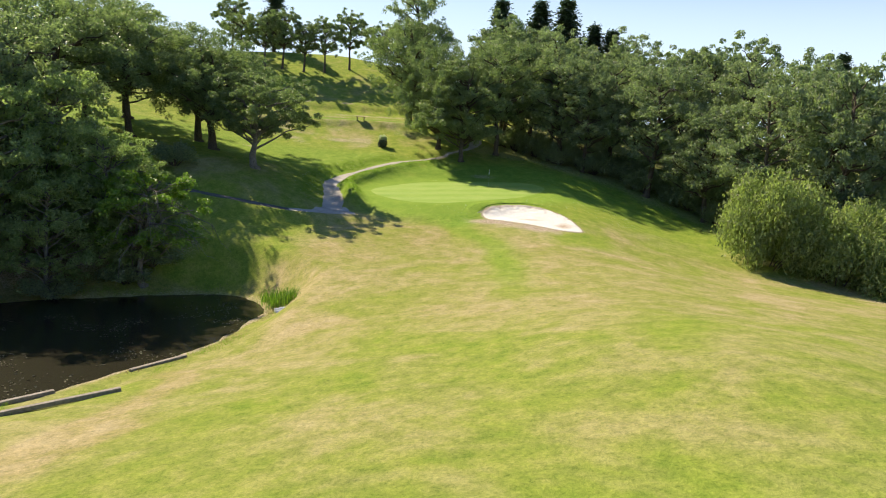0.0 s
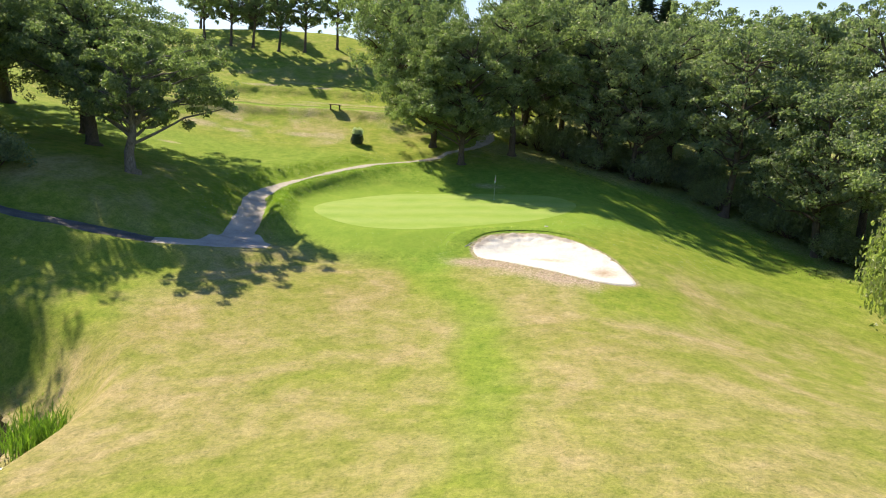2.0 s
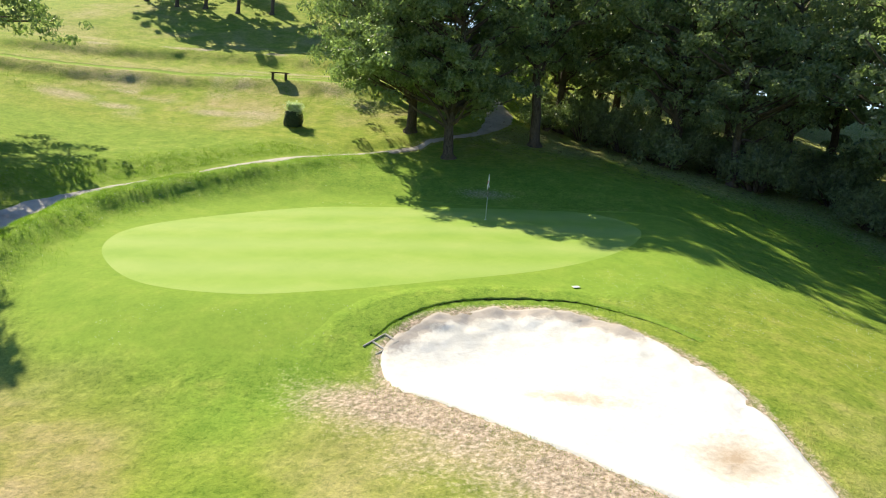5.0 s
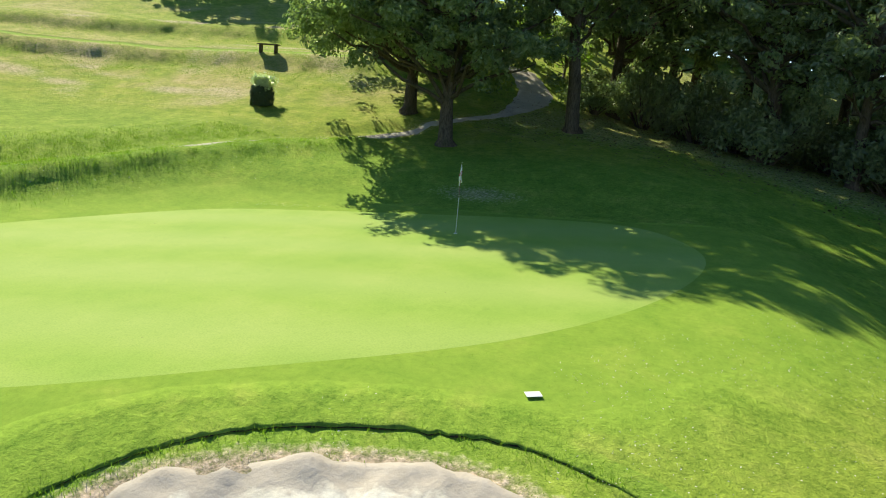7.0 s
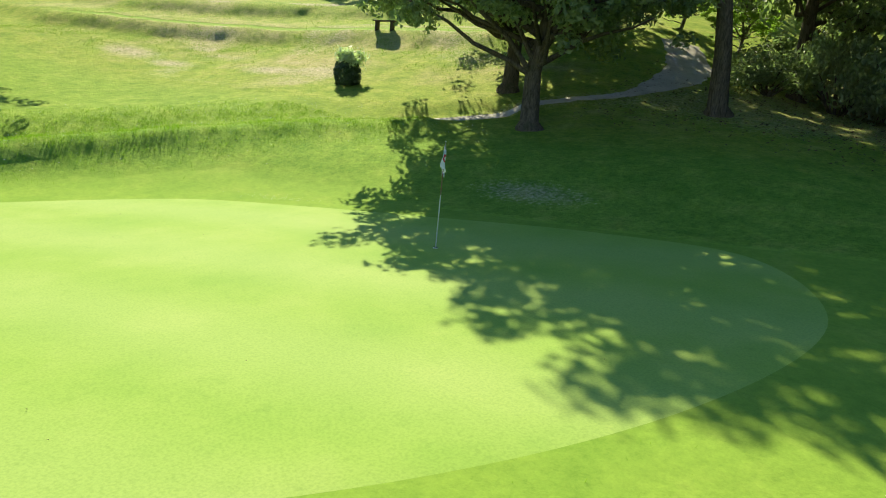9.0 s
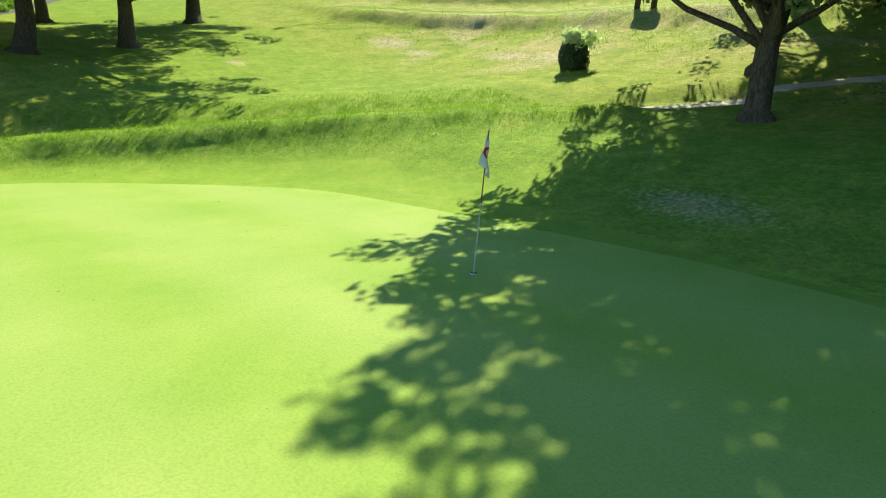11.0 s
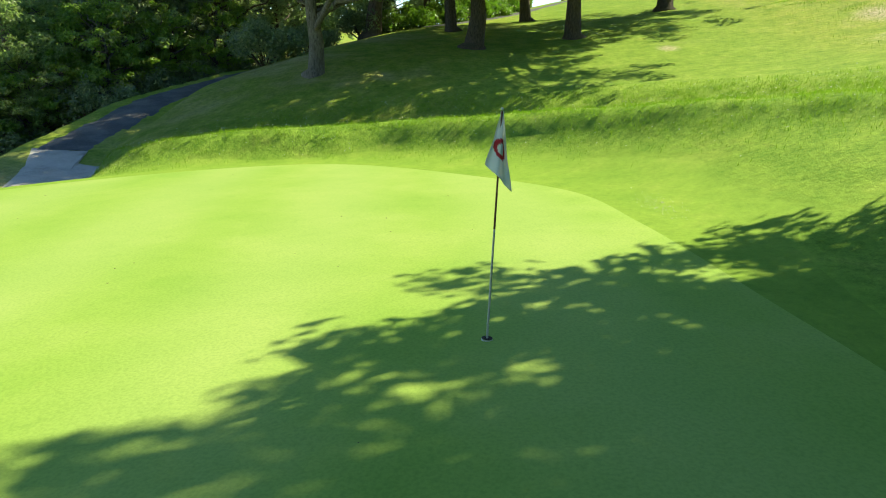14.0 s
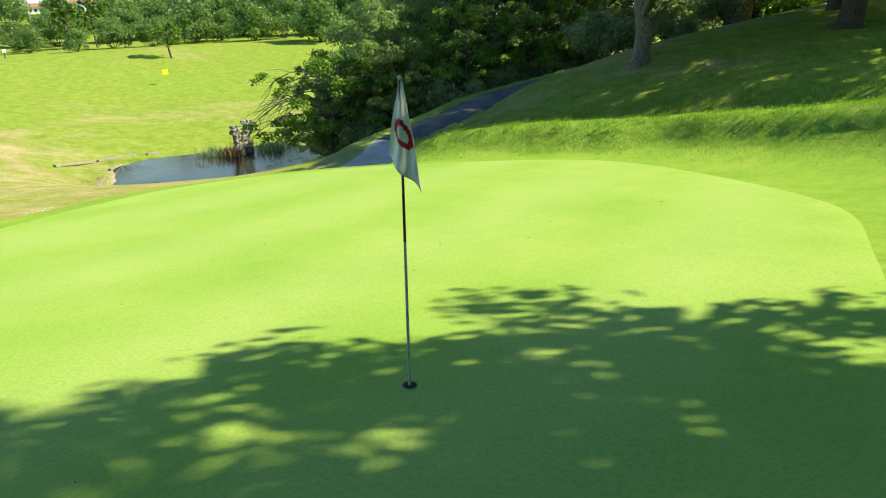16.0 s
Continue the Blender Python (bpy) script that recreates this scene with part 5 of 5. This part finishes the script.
def step_rails(x, y, turn):
    """Two low boards let into the turf with a tread between them."""
    ob = new("bunker_steps")
    u = Vector((-math.sin(radians(turn)), math.cos(radians(turn)), 0))
    rise = land1(x + 0.45 * u.x, y + 0.45 * u.y) - land1(x - 0.45 * u.x, y - 0.45 * u.y)
    ob.matrix_basis = pose(x, y, land1(x, y) - 0.01, 0, 0, turn) @ pose(0, 0, 0, math.degrees(math.atan2(rise, 0.9)), math.degrees(math.atan2(land1(x - 0.3 * u.y, y + 0.3 * u.x) - land1(x + 0.3 * u.y, y - 0.3 * u.x), 0.6)), 0)
    for dx in (-0.24, 0.24):
        part("rail", box(bmesh.new(), 0.045, 0.85, 0.07, pose(dx, 0, 0), 0.008), PALE_WOOD, ob)
    for dy in (-0.1, 0.38):
        part("tread", box(bmesh.new(), 0.5, 0.07, 0.06, pose(0, dy, 0), 0.01), PALE_WOOD, ob)
    return tagged(ob, "bleached wooden step rails at the edge of the bunker", "steps")


step_rails(3.85, 75.55, -30)


# ---------------------------------------------------------------- standing grass
BLADES = foliage("grass_blades", (0.12, 0.22, 0.016), (0.25, 0.33, 0.042), 0.5, 0.12)
DRY_BLADES = foliage("dry_grass_blades", (0.24, 0.22, 0.06), (0.40, 0.34, 0.14), 0.4, 0.12)


def standing_grass(name, label, density, area, keep, low, high, width, mat, seed):
    """Blades in tufts over a stretch of ground, one joined mesh."""
    r = np.random.RandomState(seed)
    x0, x1, y0, y1 = area
    n = int(density * (x1 - x0) * (y1 - y0))
    x, y = r.uniform(x0, x1, n), r.uniform(y0, y1, n)
    ok = r.rand(n) < keep(x, y) * (0.35 + 0.65 * (bumps(x, y, 0.45, seed) > 0))
    x, y = x[ok], y[ok]
    n = len(x)
    z = land(x, y) - 0.01
    w, h = r.uniform(0, 2 * math.pi, n), r.uniform(low, high, n)
    lean = r.uniform(0.1, 0.8, n) * h
    a = r.uniform(0, 2 * math.pi, n)
    sx, sy = np.cos(w) * width / 2, np.sin(w) * width / 2
    V = np.empty((n, 3, 3))
    V[:, 0] = np.column_stack([x - sx, y - sy, z])
    V[:, 1] = np.column_stack([x + sx, y + sy, z])
    V[:, 2] = np.column_stack([x + np.cos(a) * lean, y + np.sin(a) * lean, z + h])
    me = mesh_of(name, V.reshape(-1, 3), np.arange(3 * n).reshape(-1, 3), mat, False)
    return tagged(new(name, me), label, "grass", kind="stuff")


def off_things(x, y):
    """1 on plain turf, 0 on the putting green, the sand and the paths."""
    return (line_distance(GREEN_EDGE, x, y) > 0.15) * (line_distance(BUNKER_EDGE, x, y) > 0.0) * (np.minimum(line_distance(PATH_UP, x, y, False), line_distance(PATH_WEST, x, y, False)) > 1.1)


def on_bank(x, y):
    d = line_distance(PATH_UP[10:80], x, y, False)
    return off_things(x, y) * np.exp(-((d - 2.0) / 1.5) ** 2) * (line_distance(GREEN_EDGE, x, y) > 1.0)


def near_bunker(x, y):
    d = line_distance(BUNKER_EDGE, x, y)
    return off_things(x, y) * (0.02 + 0.9 * np.exp(-(np.maximum(d - 0.1, 0) / 0.7) ** 2))


def on_slopes(x, y):
    return np.clip(0.06 + 0.75 * (bumps(x, y, 1.6, 67) > 0.1) * np.exp(-((y - terrace(x, 0) + 4.0) / 2.2) ** 2) + 0.9 * np.exp(-((y - terrace(x, 0) + 1.6) / 1.7) ** 2) + 0.8 * np.exp(-((y - terrace(x, 1) + 1.2) / 1.4) ** 2), 0, 1)


standing_grass("bank_grass", "tufted bright green grass on the bank", 520, (-18, -2, 76, 102), on_bank, 0.04, 0.14, 0.014, BLADES, 41)
standing_grass("rough_grass", "short tufted green grass round the bunker", 260, (-2, 24, 66, 86), near_bunker, 0.025, 0.075, 0.011, BLADES, 42)
standing_grass("slope_grass", "coarse dry and green tussocks on the slope", 110, (-40, -4, 103, 125), on_slopes, 0.04, 0.13, 0.022, BLADES, 43)
standing_grass("straw_grass", "coarse straw-coloured tussocks on the slope", 9, (-40, -4, 103, 125), on_slopes, 0.04, 0.11, 0.022, DRY_BLADES, 44)
standing_grass("rim_grass", "dry straw stubble along the bunker rim", 220, (2, 16, 65, 74), lambda x, y: off_things(x, y) * np.exp(-(line_distance(BUNKER_EDGE, x, y) / 1.2) ** 2), 0.02, 0.07, 0.014, DRY_BLADES, 45)


def scatter(name, label, category, count, area, keep, size, lift, mat, seed, level=None):
    """Many tiny flat flecks lying on the turf, one joined mesh."""
    r = np.random.RandomState(seed)
    x, y = r.uniform(area[0], area[1], count), r.uniform(area[2], area[3], count)
    ok = keep(x, y) > r.rand(count)
    x, y = x[ok], y[ok]
    P = np.column_stack([x, y, (land(x, y) if level is None else np.full(len(x), level)) + lift * r.uniform(0.6, 1.4, len(x))])
    N = np.tile([0, 0, 1.0], (len(x), 1)) + r.normal(0, 0.25 if level is None else 0.02, (len(x), 3))
    V, F = sprays(r, P, N, size, 0.2)
    return tagged(new(name, mesh_of(name, V, F, mat, False)), label, category, kind="stuff")


DAISY = plain("white_petals", (0.75, 0.75, 0.70), 0.7, 20.0, 0.05)
WEED = plain("pond_weed", (0.16, 0.16, 0.08), 0.8, 6.0, 0.5)
LITTER = plain("brown_leaf", (0.10, 0.065, 0.035), 0.8, 20.0, 0.4)
scatter("daisies", "tiny white daisies dotted in the bank grass", "flowers", 6500, (-18, 0, 76, 104), on_bank, 0.035, 0.11, DAISY, 61)
scatter("clover_flowers", "tiny white clover heads in the rough grass", "flowers", 7000, (-4, 22, 74, 86), lambda x, y: off_things(x, y) * (bumps(x, y, 1.7, 3) > 0.1) * (line_distance(GREEN_EDGE, x, y) > 1.2), 0.028, 0.05, DAISY, 62)
scatter("leaf_litter", "small brown leaves and crumbs on the putting green", "leaf litter", 70, (-9, 12, 77, 95), lambda x, y: 1.0 * (line_distance(GREEN_EDGE, x, y) < -0.2), 0.026, 0.03, LITTER, 63)
scatter("top_dressing", "pale sandy crumbs scattered on the edge of the green", "sand crumbs", 3000, (-3.6, 0.2, 92.2, 94.6), lambda x, y: np.exp(-((x + 1.8) / 0.8) ** 2 - ((y - 93.45 - 0.15 * (x + 1.8)) / 0.22) ** 2), 0.022, 0.02, SAND, 66)
scatter("fallen_leaves", "brown fallen leaves and twigs on the woodland floor", "leaf litter", 9000, (2, 40, 84, 116), lambda x, y: smooth(-line_distance(FOREST, x, y), -1.0, 2.5), 0.12, 0.02, LITTER, 64)
standing_grass("pond_margin", "rank brown and green weeds along the muddy pond edge", 34, (-40, -11, 30, 60), lambda x, y: np.exp(-((line_distance(POND_EDGE, x, y) - 0.5) / 0.7) ** 2) * (bumps(x, y, 1.6, 91) > -0.25), 0.06, 0.26, 0.03, BROWN_REED, 47)
standing_grass("pond_weeds", "green waterside weeds along the muddy pond edge", 70, (-40, -11, 30, 60), lambda x, y: np.exp(-((line_distance(POND_EDGE, x, y) - 0.9) / 0.9) ** 2) * (bumps(x, y, 2.1, 93) > 0.05), 0.06, 0.24, 0.03, BLADES, 48)
scatter("floating_weed", "pale specks of weed and leaves floating on the pond", "pond weed", 9000, (-39, -13, 31, 58), lambda x, y: (line_distance(POND_EDGE, x, y) < -0.3) * smooth(bumps(x, y, 2.4, 95) + 0.5 * bumps(x, y, 0.9, 96), 0.1, 0.8), 0.15, 0.006, WEED, 65, WATER + 0.004)
standing_grass("lip_grass", "longer green grass hanging over the bunker lip", 500, (2, 13, 74, 80), lambda x, y: off_things(x, y) * np.exp(-(line_distance(LIP, x, y, False) / 0.22) ** 2), 0.05, 0.13, 0.012, BLADES, 46)
